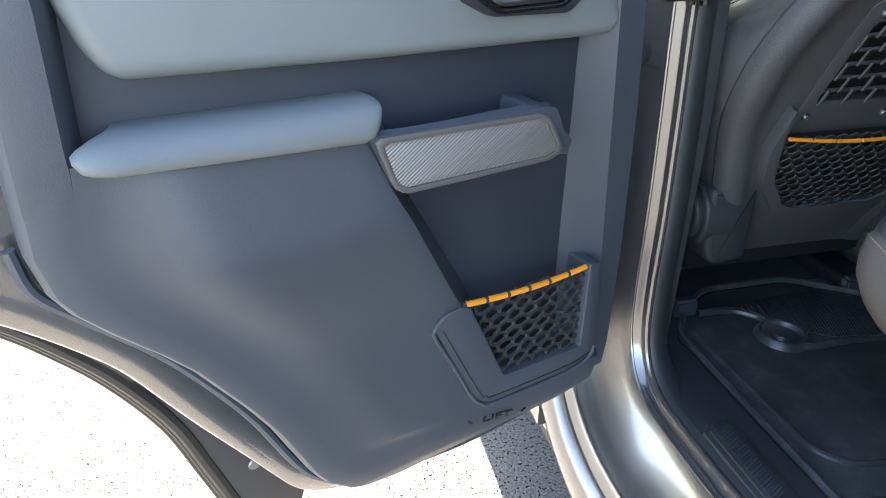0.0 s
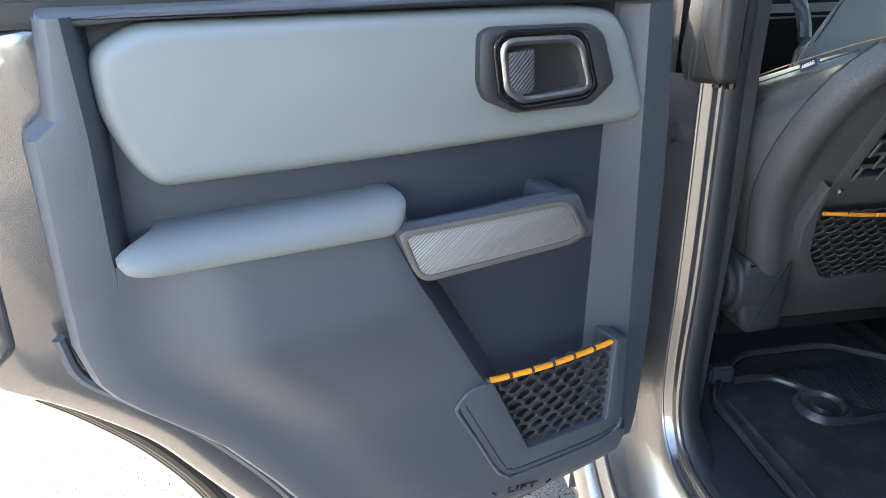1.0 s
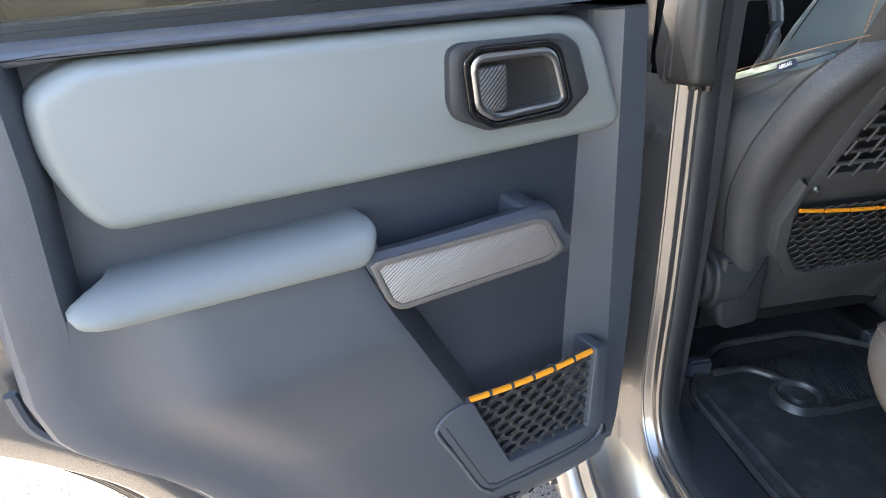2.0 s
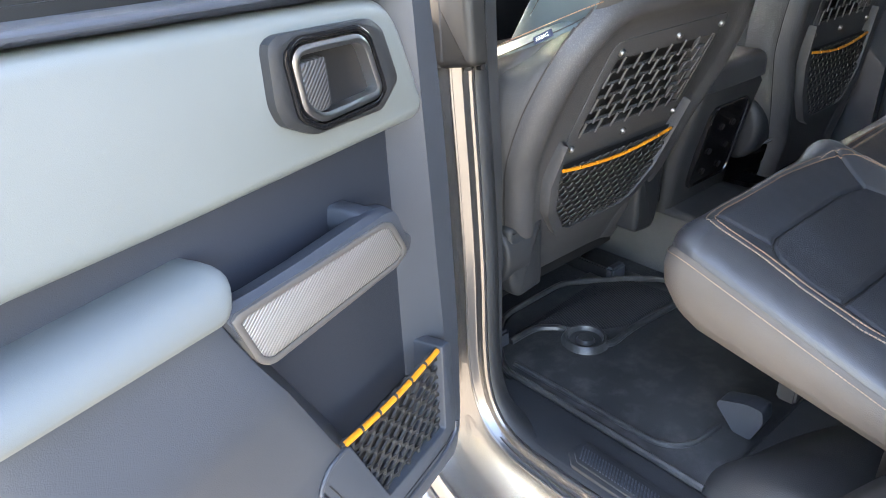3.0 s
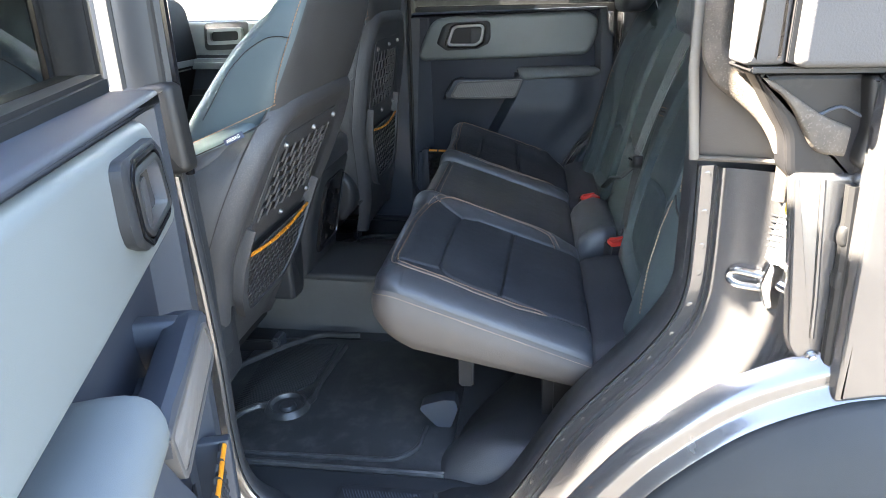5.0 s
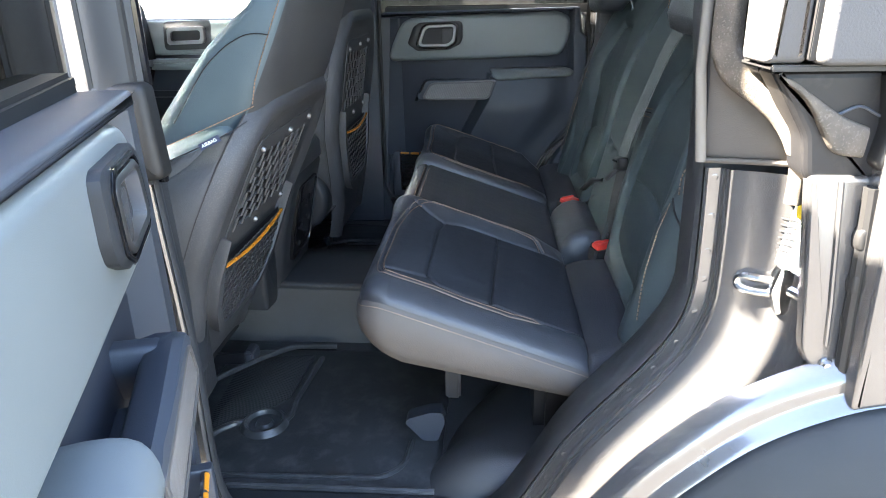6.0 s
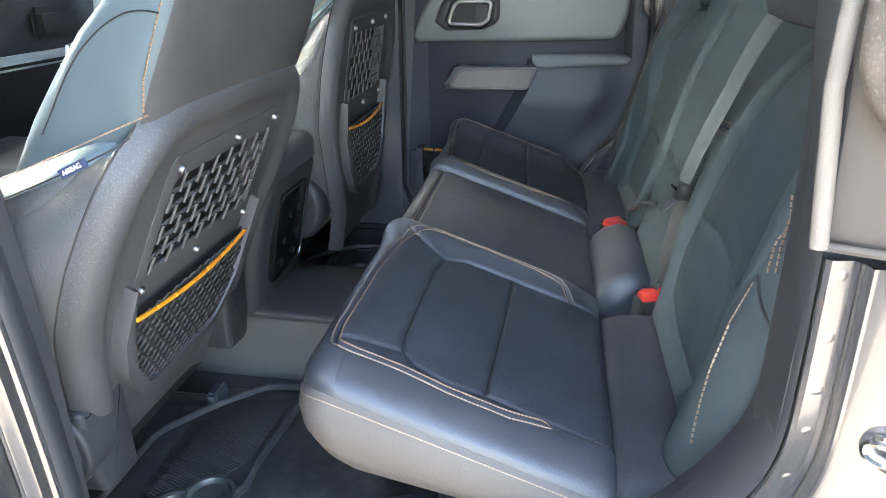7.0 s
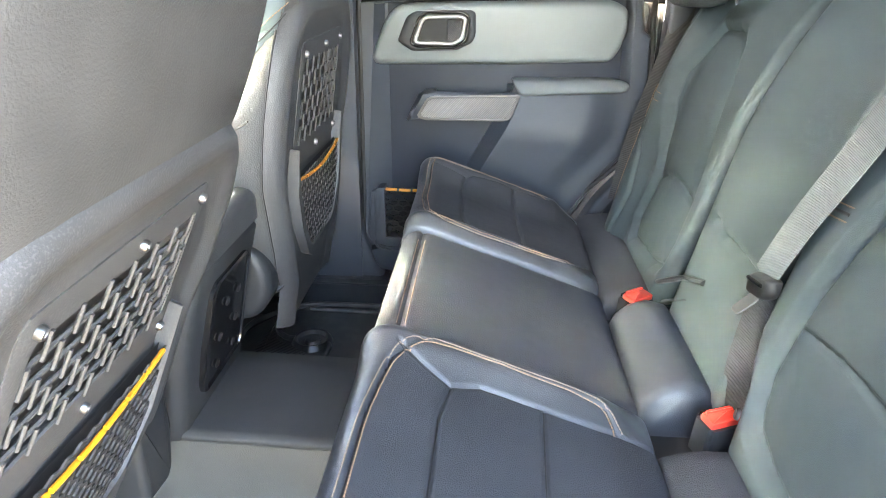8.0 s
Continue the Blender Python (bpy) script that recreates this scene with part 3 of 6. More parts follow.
    if near:
        tilt_m = Matrix.Translation((0.228, 0.0352, 0.629)) @ pose(0, 0, 0, 90, 0, 180) @ pose(0, 0, 0, 0, 0, -13)
        lettering("lettering", "LIFT", 0.0135, GLOSS, tilt_m @ Matrix.Diagonal((2.3, 1, 1, 1)), d, 0.0010)
        for k in (-1, 1):
            tick = part("arrow_mark", box(-0.005, 0.005, -0.0012, 0.0012, -0.001, 0.0012, 0.0004), GLOSS, d)
            tick.matrix_local = tilt_m @ pose(k * 0.050, 0, 0, 0, 0, 35 * k)
        part("edge_hole", disc((0.772, -0.0245, 1.147), (0, 1, 0), 0.008, 0.001, 20), TRIM_BLACK, d)
        bm = slab(round_poly([(0.80, 1.00), (0.775, 1.02), (0.77, 1.10), (0.80, 1.10)], 0.008), -0.04, -0.0235, 0.003, 2)
        P("edge_step", bm, PAINT)
    # hem, seals, glass
    hem = [(0.03, 0.60), (0.09, 0.572), (0.264, 0.562), (0.43, 0.586), (0.485, 0.617), (0.518, 0.662), (0.567, 0.768), (0.633, 0.872), (0.697, 0.945), (0.73, 0.985), (0.738, 1.03)]
    P("hem_strip", tube([(p.x, -0.008, p.y) for p in smooth_path([(a, b, 0) for a, b in hem])], 0.006, 8), TRIM)
    SL = [(0.775, 0.915), (0.734, 0.869), (0.682, 0.798), (0.634, 0.706), (0.605, 0.614), (0.580, 0.53), (0.555, 0.45)]
    for k, r, w in ((0.0, 0.011, -0.115), (0.013, 0.008, -0.122), (0.024, 0.006, -0.128)):
        P("lower_seal", tube([(p.x + k * 0.5, w, p.y - k * 0.5) for p in smooth_path([(a, b, 0) for a, b in SL])], r, 10), SEAL, "black rubber seal under the door")
    web = P("seal_bracket", slab(round_poly([(0.70, 0.83), (0.60, 0.715), (0.53, 0.60), (0.47, 0.53), (0.50, 0.44), (0.555, 0.44), (0.585, 0.53), (0.612, 0.614), (0.64, 0.706), (0.69, 0.80)], 0.02), -0.118, -0.108, 0.003, 2), TRIM_BLACK, "grey plastic bracket behind the seal")
    P("screw", disc((0.548, -0.1085, 0.590), (0, 1, 0), 0.009, 0.004, 16), STEEL, "", 34, web)
    P("window_seal", box(0.035, 0.80, -0.075, -0.030, 1.300, 1.326, 0.005), SEAL, "black rubber window seal")
    # pane carried up unseen past the roof edge, to shade channel and arch
    P("window", slab(round_poly([(-0.062, 1.30), (-0.060, 1.96), (-0.05, 1.99), (0.80, 1.99), (0.81, 1.96), (0.80, 1.30)], 0.02), -0.063, -0.058, 0.001, 1), PRIVACY, "dark tinted window glass")
    return d


rear_door(pose(-0.877, 0.830, 0, 0, 0, 200), False, "open dark grey car door with light grey padded trim", True)
rear_door(pose(0.757, 0.815, 0.035, 0, 0, -90), True, "closed car door with light grey padded trim", False)


# ---- car body ----
OPENING = [(0.868, 1.80), (0.868, 1.40), (0.866, 1.18), (0.856, 1.0), (0.850, 0.85), (0.850, 0.72), (0.842, 0.635), (0.815, 0.583), (0.77, 0.560), (0.70, 0.556), (0.56, 0.560), (0.45, 0.572), (0.405, 0.596), (0.372, 0.648), (0.335, 0.715), (0.299, 0.779), (0.243, 0.851), (0.199, 0.905), (0.163, 0.962), (0.148, 1.01), (0.146, 1.07), (0.150, 1.19), (0.156, 1.30), (0.166, 1.40), (0.18, 1.80)]


def opening_path(n=5):
    return [(p.x, p.y) for p in smooth_path([(a, b, 0) for a, b in OPENING], n)]


def swept(profile, pts, sx=1):
    """A skin swept round the door opening: profile of (d outwards from the opening, x)."""
    bm = bmesh.new()
    loops = []
    for i, (y, z) in enumerate(pts):
        a, b = pts[max(i - 1, 0)], pts[min(i + 1, len(pts) - 1)]
        t = Vector((b[0] - a[0], b[1] - a[1])).normalized()
        n = Vector((-t.y, t.x))          # outwards: the path runs down the front post, along the sill and up the rear post
        loops.append([(sx * x, y + n.x * d, z + n.y * d) for d, x in profile])
    rings(bm, loops, closed=False)
    return bm


car = root("car_body", Matrix.Identity(4), "dark grey metallic car body with open rear doorway", "car body")
JAMB = [(0.0, -0.766), (0.0, -0.774), (0.003, -0.777), (0.018, -0.776), (0.021, -0.779), (0.024, -0.786), (0.028, -0.790), (0.050, -0.801), (0.075, -0.818), (0.095, -0.836), (0.106, -0.852), (0.112, -0.865), (0.118, -0.871), (0.138, -0.880), (0.150, -0.884)]
part("door_jamb", swept(JAMB, [p for p in opening_path() if p[1] < 1.205]), PAINT, car, "dark grey metallic painted door jamb", 40)
bm = bmesh.new()
loops = []
run = opening_path()
for i, (y, z) in enumerate(run):
    t = Vector((run[min(i + 1, len(run) - 1)][0] - run[max(i - 1, 0)][0], run[min(i + 1, len(run) - 1)][1] - run[max(i - 1, 0)][1])).normalized()
    k = 1.0 - 0.72 * max(0.0, min(1.0, (y - 0.66) / 0.17))          # the trim narrows towards the front post
    loops.append([(x, y - t.y * d, z + t.x * d) for d, x in ((-0.001, -0.769), (-0.0045, -0.764), (-0.004, -0.764 + 0.034 * k), (0.004, -0.764 + 0.084 * k), (0.03 * k + 0.004, -0.764 + 0.124 * k))])
rings(bm, loops, closed=False)
part("jamb_trim", bm, TRIM_BLACK, car, "black plastic trim inside the doorway", 50)
for k in (0.030, 0.041):
    pts = [p for p in opening_path() if p[0] > 0.80]
    part("post_seal", swept([(k, -0.775), (k + 0.002, -0.789), (k + 0.007, -0.789), (k + 0.009, -0.775)], pts), SEAL, car, "black rubber door seal")

# far side doorway trim and front-seat area panels
part("far_post_trim", slab(round_poly([(0.80, 0.56), (0.80, 1.80), (1.08, 1.80), (1.12, 0.56)], 0.01), 0.70, 0.80, 0.01, 2, "YZ"), TRIM, car)
part("floor_pan", box(-0.74, 0.74, -1.0, 2.0, 0.50, 0.548, 0.003), CARPET, car, "black carpeted floor")
part("roof", box(-0.72, 0.72, -1.2, 1.46, 1.895, 1.94, 0.01), HEADLINER, car, "unseen roof, pale to bounce light into the cabin")
part("tail_panel", box(-0.80, 0.80, -1.1, -1.05, 0.5, 1.30, 0.01), TRIM_BLACK, car)


# ---- rear bench ----
def seat_top(y):
    return 0.844 + 0.353 * (y - 0.25)


def seam_dip(x, y, segs, width=0.0026):
    """How deep the sewn seams pull the cover down at a point: nearest distance to the lines."""
    dip = 0.0
    for (x0, y0), (x1, y1) in segs:
        dx, dy = x1 - x0, y1 - y0
        t = max(0.0, min(1.0, ((x - x0) * dx + (y - y0) * dy) / (dx * dx + dy * dy)))
        d = math.hypot(x - x0 - t * dx, y - y0 - t * dy)
        dip = max(dip, math.exp(-(d / width) ** 2) + 0.22 * math.exp(-(d / 0.011) ** 2))
    return dip


def fall(d, r, drop):
    """The rounding of an edge: how far the cover has dropped at distance d from it."""
    return 0.0 if d >= r else drop * (1 - math.sqrt(max(0.0, 1 - ((r - d) / r) ** 2)))


def cushion_z(x, y, shape):
    """Height of a cushion's cover; welts are raised rolls along it: (x, height, width)."""
    x0, x1, lower, out0, out1, segs, welts = shape
    y0, y1 = 0.249, 0.632
    z = seat_top(y) - lower
    z -= fall(x - x0, 0.065, 0.028) if out0 else fall(x - x0, 0.028, 0.024)
    z -= fall(x1 - x, 0.065, 0.028) if out1 else fall(x1 - x, 0.028, 0.024)
    z -= fall(y1 - y, 0.055, 0.055) + fall(y - y0, 0.018, 0.014)
    cx = (x0 + 0.055 - x) / 0.055 if out0 else (x - x1 + 0.055) / 0.055 if out1 else -1.0
    cy = (y - y1 + 0.055) / 0.055
    if cx > 0 and cy > 0:
        r = min(1.0, math.hypot(cx, cy))
        z = seat_top(y) - lower - fall(0.055 * (1 - r), 0.055, 0.028 + 0.027 * cy * cy / (cx * cx + cy * cy))
    for xr, hr, wr in welts:
        z += hr * math.exp(-((x - xr) / wr) ** 2) * min(1.0, max(0.0, (y - 0.262) / 0.05))
    z -= 0.0058 * seam_dip(x, y, segs)
    return z + 0.0014 * noise.noise(Vector((x * 14, y * 14, 3.0))) + 0.0008 * noise.noise(Vector((x * 45, y * 38, 7.0)))


def cushion_cover(shape, nx, ny):
    x0, x1 = shape[0], shape[1]
    bm = bmesh.new()
    loops = []
    for j in range(ny + 1):
        y = 0.249 + 0.383 * j / ny
        row = []
        for i in range(nx + 1):
            # the front outboard corner is rounded
            px, py = x0 + (x1 - x0) * i / nx, y
            cx = (x0 + 0.055 - px) / 0.055 if shape[3] else (px - x1 + 0.055) / 0.055 if shape[4] else -1.0
            cy = (py - 0.632 + 0.055) / 0.055
            if cx > 0 and cy > 0:
                k = max(cx, cy) / math.hypot(cx, cy)
                px = x0 + 0.055 - 0.055 * cx * k if shape[3] else x1 - 0.055 + 0.055 * cx * k
                py = 0.632 - 0.055 + 0.055 * cy * k
            row.append((px, py, cushion_z(px, py, shape)))
        if not shape[3]:
            row.insert(0, (x0, y, row[0][2] - 0.07))
        if not shape[4]:
            row.append((x1, y, row[-1][2] - 0.07))
        loops.append(row)
    rings(bm, loops, closed=False)
    return bm


def edge_points(x0, x1, lower, side, y0=0.249, y1=0.632):
    """The hem of the cover: from the back, along the outboard side, round the corner and along the front."""
    pts = []
    xs = x0 if side < 0 else x1
    for j in range(16):
        y = y0 + (y1 - 0.05 - y0) * j / 15
        pts.append((xs, y, seat_top(y) - lower - 0.028))
    for j in range(1, 8):
        a = math.pi / 2 * j / 8
        y = y1 - 0.05 + 0.05 * math.sin(a)
        pts.append((xs - side * 0.05 * (1 - math.cos(a)), y, seat_top(y) - lower - 0.028 - 0.027 * math.sin(a) ** 2))
    other = x1 if side < 0 else x0
    for j in range(9):
        pts.append((xs - side * 0.05 + (other - xs + side * 0.05) * j / 8, y1, seat_top(y1) - lower - 0.055))
    return pts


def skirt(pts, side):
    bm = bmesh.new()
    loops = []
    for k, (out, t) in enumerate(((-0.003, 0.0), (0.004, 0.12), (0.007, 0.4), (0.004, 0.7), (-0.006, 0.92), (-0.02, 1.0), (-0.05, 1.0))):
        row = []
        for i, (x, y, z) in enumerate(pts):
            a, b = pts[max(i - 1, 0)], pts[min(i + 1, len(pts) - 1)]
            d = Vector((b[0] - a[0], b[1] - a[1], 0)).normalized()
            n = Vector((-d.y, d.x, 0)) if side < 0 else Vector((d.y, -d.x, 0))
            zb = max(0.764 + (y - 0.30) * 0.20 + max(0, y - 0.56) * 0.35, 0.75)
            row.append((x + n.x * out, y + n.y * out, z + (zb - z) * t))
        loops.append(row)
    rings(bm, loops, closed=False)
    return bm


bench = root("rear_bench", pose(0, 0.4, 0.55), "black leather rear bench seat with copper stitching", "car seat")
bench.matrix_world = Matrix.Identity(4)
def chain(*pts):
    return list(zip(pts, pts[1:]))


HEM_L = [(-0.232, 0.300), (-0.203, 0.313), (-0.193, 0.36), (-0.187, 0.47), (-0.192, 0.55), (-0.232, 0.588), (-0.343, 0.602), (-0.541, 0.604), (-0.579, 0.598), (-0.585, 0.577), (-0.584, 0.522), (-0.593, 0.45), (-0.594, 0.381), (-0.582, 0.327)]
SEG_L = chain(*HEM_L)
SEG_L += chain((-0.210, 0.578), (-0.248, 0.513), (-0.234, 0.477), (-0.235, 0.398), (-0.233, 0.297), (-0.237, 0.25))
SEG_L += chain((-0.248, 0.513), (-0.312, 0.524), (-0.428, 0.525), (-0.524, 0.526), (-0.547, 0.519), (-0.563, 0.504), (-0.577, 0.453), (-0.571, 0.411), (-0.58, 0.278))
SEG_L += chain((-0.562, 0.594), (-0.547, 0.519)) + chain((-0.237, 0.397), (-0.418, 0.406), (-0.571, 0.413))
to_right = lambda p: (0.265 + (-0.195 - p[0]) * 0.80, p[1])
SEG_R = [(to_right(a), to_right(b)) for a, b in SEG_L]
SHAPE_L = (-0.648, -0.152, 0.0, True, False, SEG_L, ((-0.195, 0.019, 0.030),))
SHAPE_R = (0.232, 0.650, 0.0, False, True, SEG_R, ((0.265, 0.010, 0.030), (0.575, 0.034, 0.05)))
SHAPE_M = (-0.154, 0.234, 0.010, False, False, chain((-0.17, 0.588), (0.24, 0.588)), ())
cl = part("left_cushion", cushion_cover(SHAPE_L, 230, 180), LEATHER, bench, "black leather cushion with sewn inserts", 60)
part("cushion_skirt", skirt(edge_points(-0.648, -0.152, 0.0, -1), -1), LEATHER_SIDE, cl, "black vinyl cushion side", 60)
cr = part("right_cushion", cushion_cover(SHAPE_R, 150, 120), LEATHER, bench, "", 60)
part("cushion_skirt", skirt(edge_points(0.232, 0.650, 0.0, 1), 1), LEATHER_SIDE, cr, "", 60)
INSERT_L = [(-0.237, 0.245), (-0.235, 0.398), (-0.234, 0.477), (-0.248, 0.513), (-0.312, 0.524), (-0.428, 0.525), (-0.524, 0.526), (-0.547, 0.519), (-0.563, 0.504), (-0.577, 0.453), (-0.571, 0.411), (-0.58, 0.245)]
MATTE_L = INSERT_L[:4] + [(-0.210, 0.578)] + HEM_L[5:] + [(-0.58, 0.245)]
for cover, line, shape, place in ((cl, MATTE_L, SHAPE_L, lambda p: p), (cr, [to_right(p) for p in MATTE_L], SHAPE_R, to_right)):
    # matte middle panels, and the thin dark seams between the panels
    cover.data.materials.append(LEATHER_MAT)
    within = inside_poly(line)
    for f in cover.data.polygons:
        if within(f.center.x, f.center.y):
            f.material_index = 1
    for run in (INSERT_L[1:], [(-0.237, 0.397), (-0.418, 0.406), (-0.571, 0.413)], [(-0.562, 0.594), (-0.547, 0.519)], [(-0.210, 0.578), (-0.248, 0.513)]):
        fine = [(a[0] + (b[0] - a[0]) * i / 12, a[1] + (b[1] - a[1]) * i / 12) for a, b in zip(run, run[1:]) for i in range(12)] + [run[-1]]
        fine = [place(p) for p in fine if p[1] > 0.252]
        part("seam", tube([(x, y, cushion_z(x, y, shape) + 0.0006) for x, y in fine], 0.0014, 6), SEAL, cover)
cm = part("middle_cushion", cushion_cover(SHAPE_M, 80, 90), LEATHER_MAT, bench, "", 60)
bm = bmesh.new()
rings(bm, [[(x, y, z) for x in (-0.154, -0.06, 0.08, 0.234)] for y, z in ((0.632, 0.914), (0.640, 0.89), (0.640, 0.85), (0.62, 0.81), (0.55, 0.80))], closed=False)
part("cushion_skirt", bm, LEATHER_SIDE, cm, "", 60)


def open_corner(pts, r, n=8):
    """An open line with its inner corners rounded."""
    out = [pts[0]]
    for i in range(1, len(pts) - 1):
        p0, p1, p2 = Vector(pts[i - 1]), Vector(pts[i]), Vector(pts[i + 1])
        a, b = (p0 - p1), (p2 - p1)
        t = min(r, a.length * 0.49, b.length * 0.49)
        s, e = p1 + a.normalized() * t, p1 + b.normalized() * t
        out += [tuple(s * (1 - k / n) ** 2 + p1 * 2 * k / n * (1 - k / n) + e * (k / n) ** 2) for k in range(n + 1)]
    out.append(pts[-1])
    return out


def hem_line(off):
    """The sewn hem of the left cushion, moved towards its middle by off."""
    line = [Vector(p) for p in open_corner(HEM_L, 0.03)]
    out = []
    for i, p in enumerate(line):
        d = (line[min(i + 1, len(line) - 1)] - line[max(i - 1, 0)]).normalized()
        q = p + Vector((-d.y, d.x)) * off
        if not out or (q - Vector(out[-1])).dot(d) > 0:
            out.append((q.x, q.y))
    return out


def sewn_on(path, shape, lift=0.0012):
    out = []
    for p, q in zip(path, path[1:]):
        for k in range(6):
            x, y = p[0] + (q[0] - p[0]) * k / 6, p[1] + (q[1] - p[1]) * k / 6
            out.append((x, y, cushion_z(x, y, shape) + lift))
    return out


for off, mat in ((-0.0055, THREAD_LIGHT), (0.0055, THREAD)):
    line = hem_line(off)
    part("stitching", stitches([sewn_on(line, SHAPE_L)], r=0.0011), mat, cl, "copper-coloured double stitching")
    part("stitching", stitches([sewn_on([to_right(p) for p in line], SHAPE_R)], r=0.0011), mat, cr)
part("stitching", stitches([[(x, y, z - 0.006) for x, y, z in edge_points(-0.652, -0.172, 0.0, -1)][0:24]], lift=Vector((-0.0035, 0, 0))), THREAD_LIGHT, cl)
for yy in (0.594, 0.582):
    part("stitching", stitches([sewn_on([(-0.13, yy), (0.0, yy), (0.21, yy)], SHAPE_M)]), THREAD, cm)


def back_y(z):
    return 0.147 - 0.236 * (z - 0.90) - 0.9 * max(0.0, z - 1.15) ** 2


def line_gap(x, z, segs):
    """Distance from a point to the nearest of the lines."""
    best = 9.0
    for (x0, z0), (x1, z1) in segs:
        dx, dz = x1 - x0, z1 - z0
        t = max(0.0, min(1.0, ((x - x0) * dx + (z - z0) * dz) / (dx * dx + dz * dz)))
        best = min(best, math.hypot(x - x0 - t * dx, z - z0 - t * dz))
    return best


def ease(v):
    v = max(0.0, min(1.0, v))
    return v * v * (3 - 2 * v)


PANEL_UP = [(-0.236, 1.028), (-0.243, 1.075), (-0.257, 1.129), (-0.293, 1.217), (-0.338, 1.276), (-0.375, 1.298), (-0.420, 1.304), (-0.497, 1.300), (-0.546, 1.213), (-0.54, 1.156), (-0.51, 1.08), (-0.472, 1.013), (-0.446, 1.025), (-0.394, 1.037), (-0.322, 1.038)]
PANEL_LOW = [(-0.236, 1.028), (-0.235, 0.967), (-0.250, 0.920), (-0.264, 0.903), (-0.31, 0.890), (-0.40, 0.884), (-0.482, 0.880), (-0.500, 0.92), (-0.472, 1.013), (-0.446, 1.025), (-0.394, 1.037), (-0.322, 1.038)]
loop_of = lambda p: list(zip(p, p[1:] + p[:1]))


BACK_SEGS = loop_of(PANEL_UP) + loop_of(PANEL_LOW)
in_up, in_low = inside_poly(PANEL_UP), inside_poly(PANEL_LOW)
INNER_L = [(0.83, -0.222), (0.862, -0.222), (0.90, -0.214), (0.935, -0.203), (0.965, -0.185), (1.0, -0.172), (1.05, -0.168), (1.13, -0.170), (1.42, -0.172)]
CREASE = [(0.84, -0.575), (0.957, -0.558), (1.044, -0.571), (1.096, -0.60), (1.15, -0.61), (1.42, -0.60)]


def back_front(x, z):
    """Front of an outer backrest: sewn panels inside a raised roll, a bolster outboard that turns back."""
    d = line_gap(x, z, BACK_SEGS)
    y = back_y(z) + (0.004 * ease(d / 0.05) if in_up(x, z) or in_low(x, z) else 0.011 * ease(d / 0.022))
    y -= 0.006 * math.exp(-(d / 0.0042) ** 2)
    y += 0.030 * ease((-0.515 - x) / 0.075)
    y -= 0.007 * math.exp(-((x - lerp_list(CREASE, z)) / 0.004) ** 2)
    e = min(1.0, max(0.0, (-0.598 - x) / 0.098))
    y -= 0.15 * (1 - math.sqrt(1 - e * e))
    y -= fall(lerp_list(INNER_L, z) - x, 0.026, 0.034) + fall(1.42 - z, 0.05, 0.06) + fall(z - 0.835, 0.03, 0.02)
    return y + 0.0014 * noise.noise(Vector((x * 12, z * 12, 8.0))) + 0.0002 * noise.noise(Vector((x * 40, z * 30, 2.0)))


def back_cover(move, outer, nx, nz):
    bm = bmesh.new()
    loops = []
    for j in range(nz + 1):
        z = 0.835 + 0.585 * j / nz
        xi = lerp_list(INNER_L, z)
        row = [(move(x), back_front(x, z), z) for x in (xi + (outer - xi) * i / nx for i in range(nx + 1))]
        row.insert(0, (row[0][0], row[0][1] - 0.10, z))
        loops.append(row)
    first = [(x, y - 0.12, z) for x, y, z in loops[0]]
    last = [(x, y - 0.12, z) for x, y, z in loops[-1]]
    rings(bm, [first] + loops + [last], closed=False)
    return bm


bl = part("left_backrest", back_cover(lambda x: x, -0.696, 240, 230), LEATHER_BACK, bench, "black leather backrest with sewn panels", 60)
far_x = lambda x: 0.130 - 0.92 * (x + 0.172)
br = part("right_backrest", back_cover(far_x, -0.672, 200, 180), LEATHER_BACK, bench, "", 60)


def middle_cover():
    """Folding middle backrest, narrower at its foot, one seam across."""
    bm = bmesh.new()
    loops = []
    seg = [((-0.14, 1.032), (0.02, 1.036)), ((0.02, 1.036), (0.085, 1.045))]
    for j in range(71):
        z = 0.835 + 0.585 * j / 70
        x1 = lerp_list([(0.83, 0.110), (0.90, 0.116), (0.95, 0.118), (1.03, 0.121), (1.15, 0.124), (1.42, 0.126)], z)
        row = []
        for i in range(51):
            x = -0.158 + (x1 + 0.158) * i / 50
            y = back_y(z) + 0.004 - fall(x1 - x, 0.02, 0.02) - fall(x + 0.158, 0.02, 0.016) - fall(z - 0.835, 0.03, 0.025)
            y -= 0.010 * seam_dip(x, z, seg)
            row.append((x, y + 0.001 * noise.noise(Vector((x * 12, z * 12, 5.0))), z))
        row.append((x1, row[-1][1] - 0.10, z))
        loops.append(row)
    rings(bm, [[(x, y - 0.12, z) for x, y, z in loops[0]]] + loops, closed=False)
    return bm


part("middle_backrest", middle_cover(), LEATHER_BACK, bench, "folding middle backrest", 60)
part("backrest_board", box(-0.66, 0.66, -0.16, -0.03, 0.75, 1.36, 0.02), TRIM_BLACK, bench)


def sewn_back(line, lift=0.0014, move=lambda x: x):
    out = []
    for p, q in zip(line, line[1:]):
        for k in range(6):
            x, z = p[0] + (q[0] - p[0]) * k / 6, p[1] + (q[1] - p[1]) * k / 6
            out.append((move(x), back_front(x, z) + lift, z))
    return out


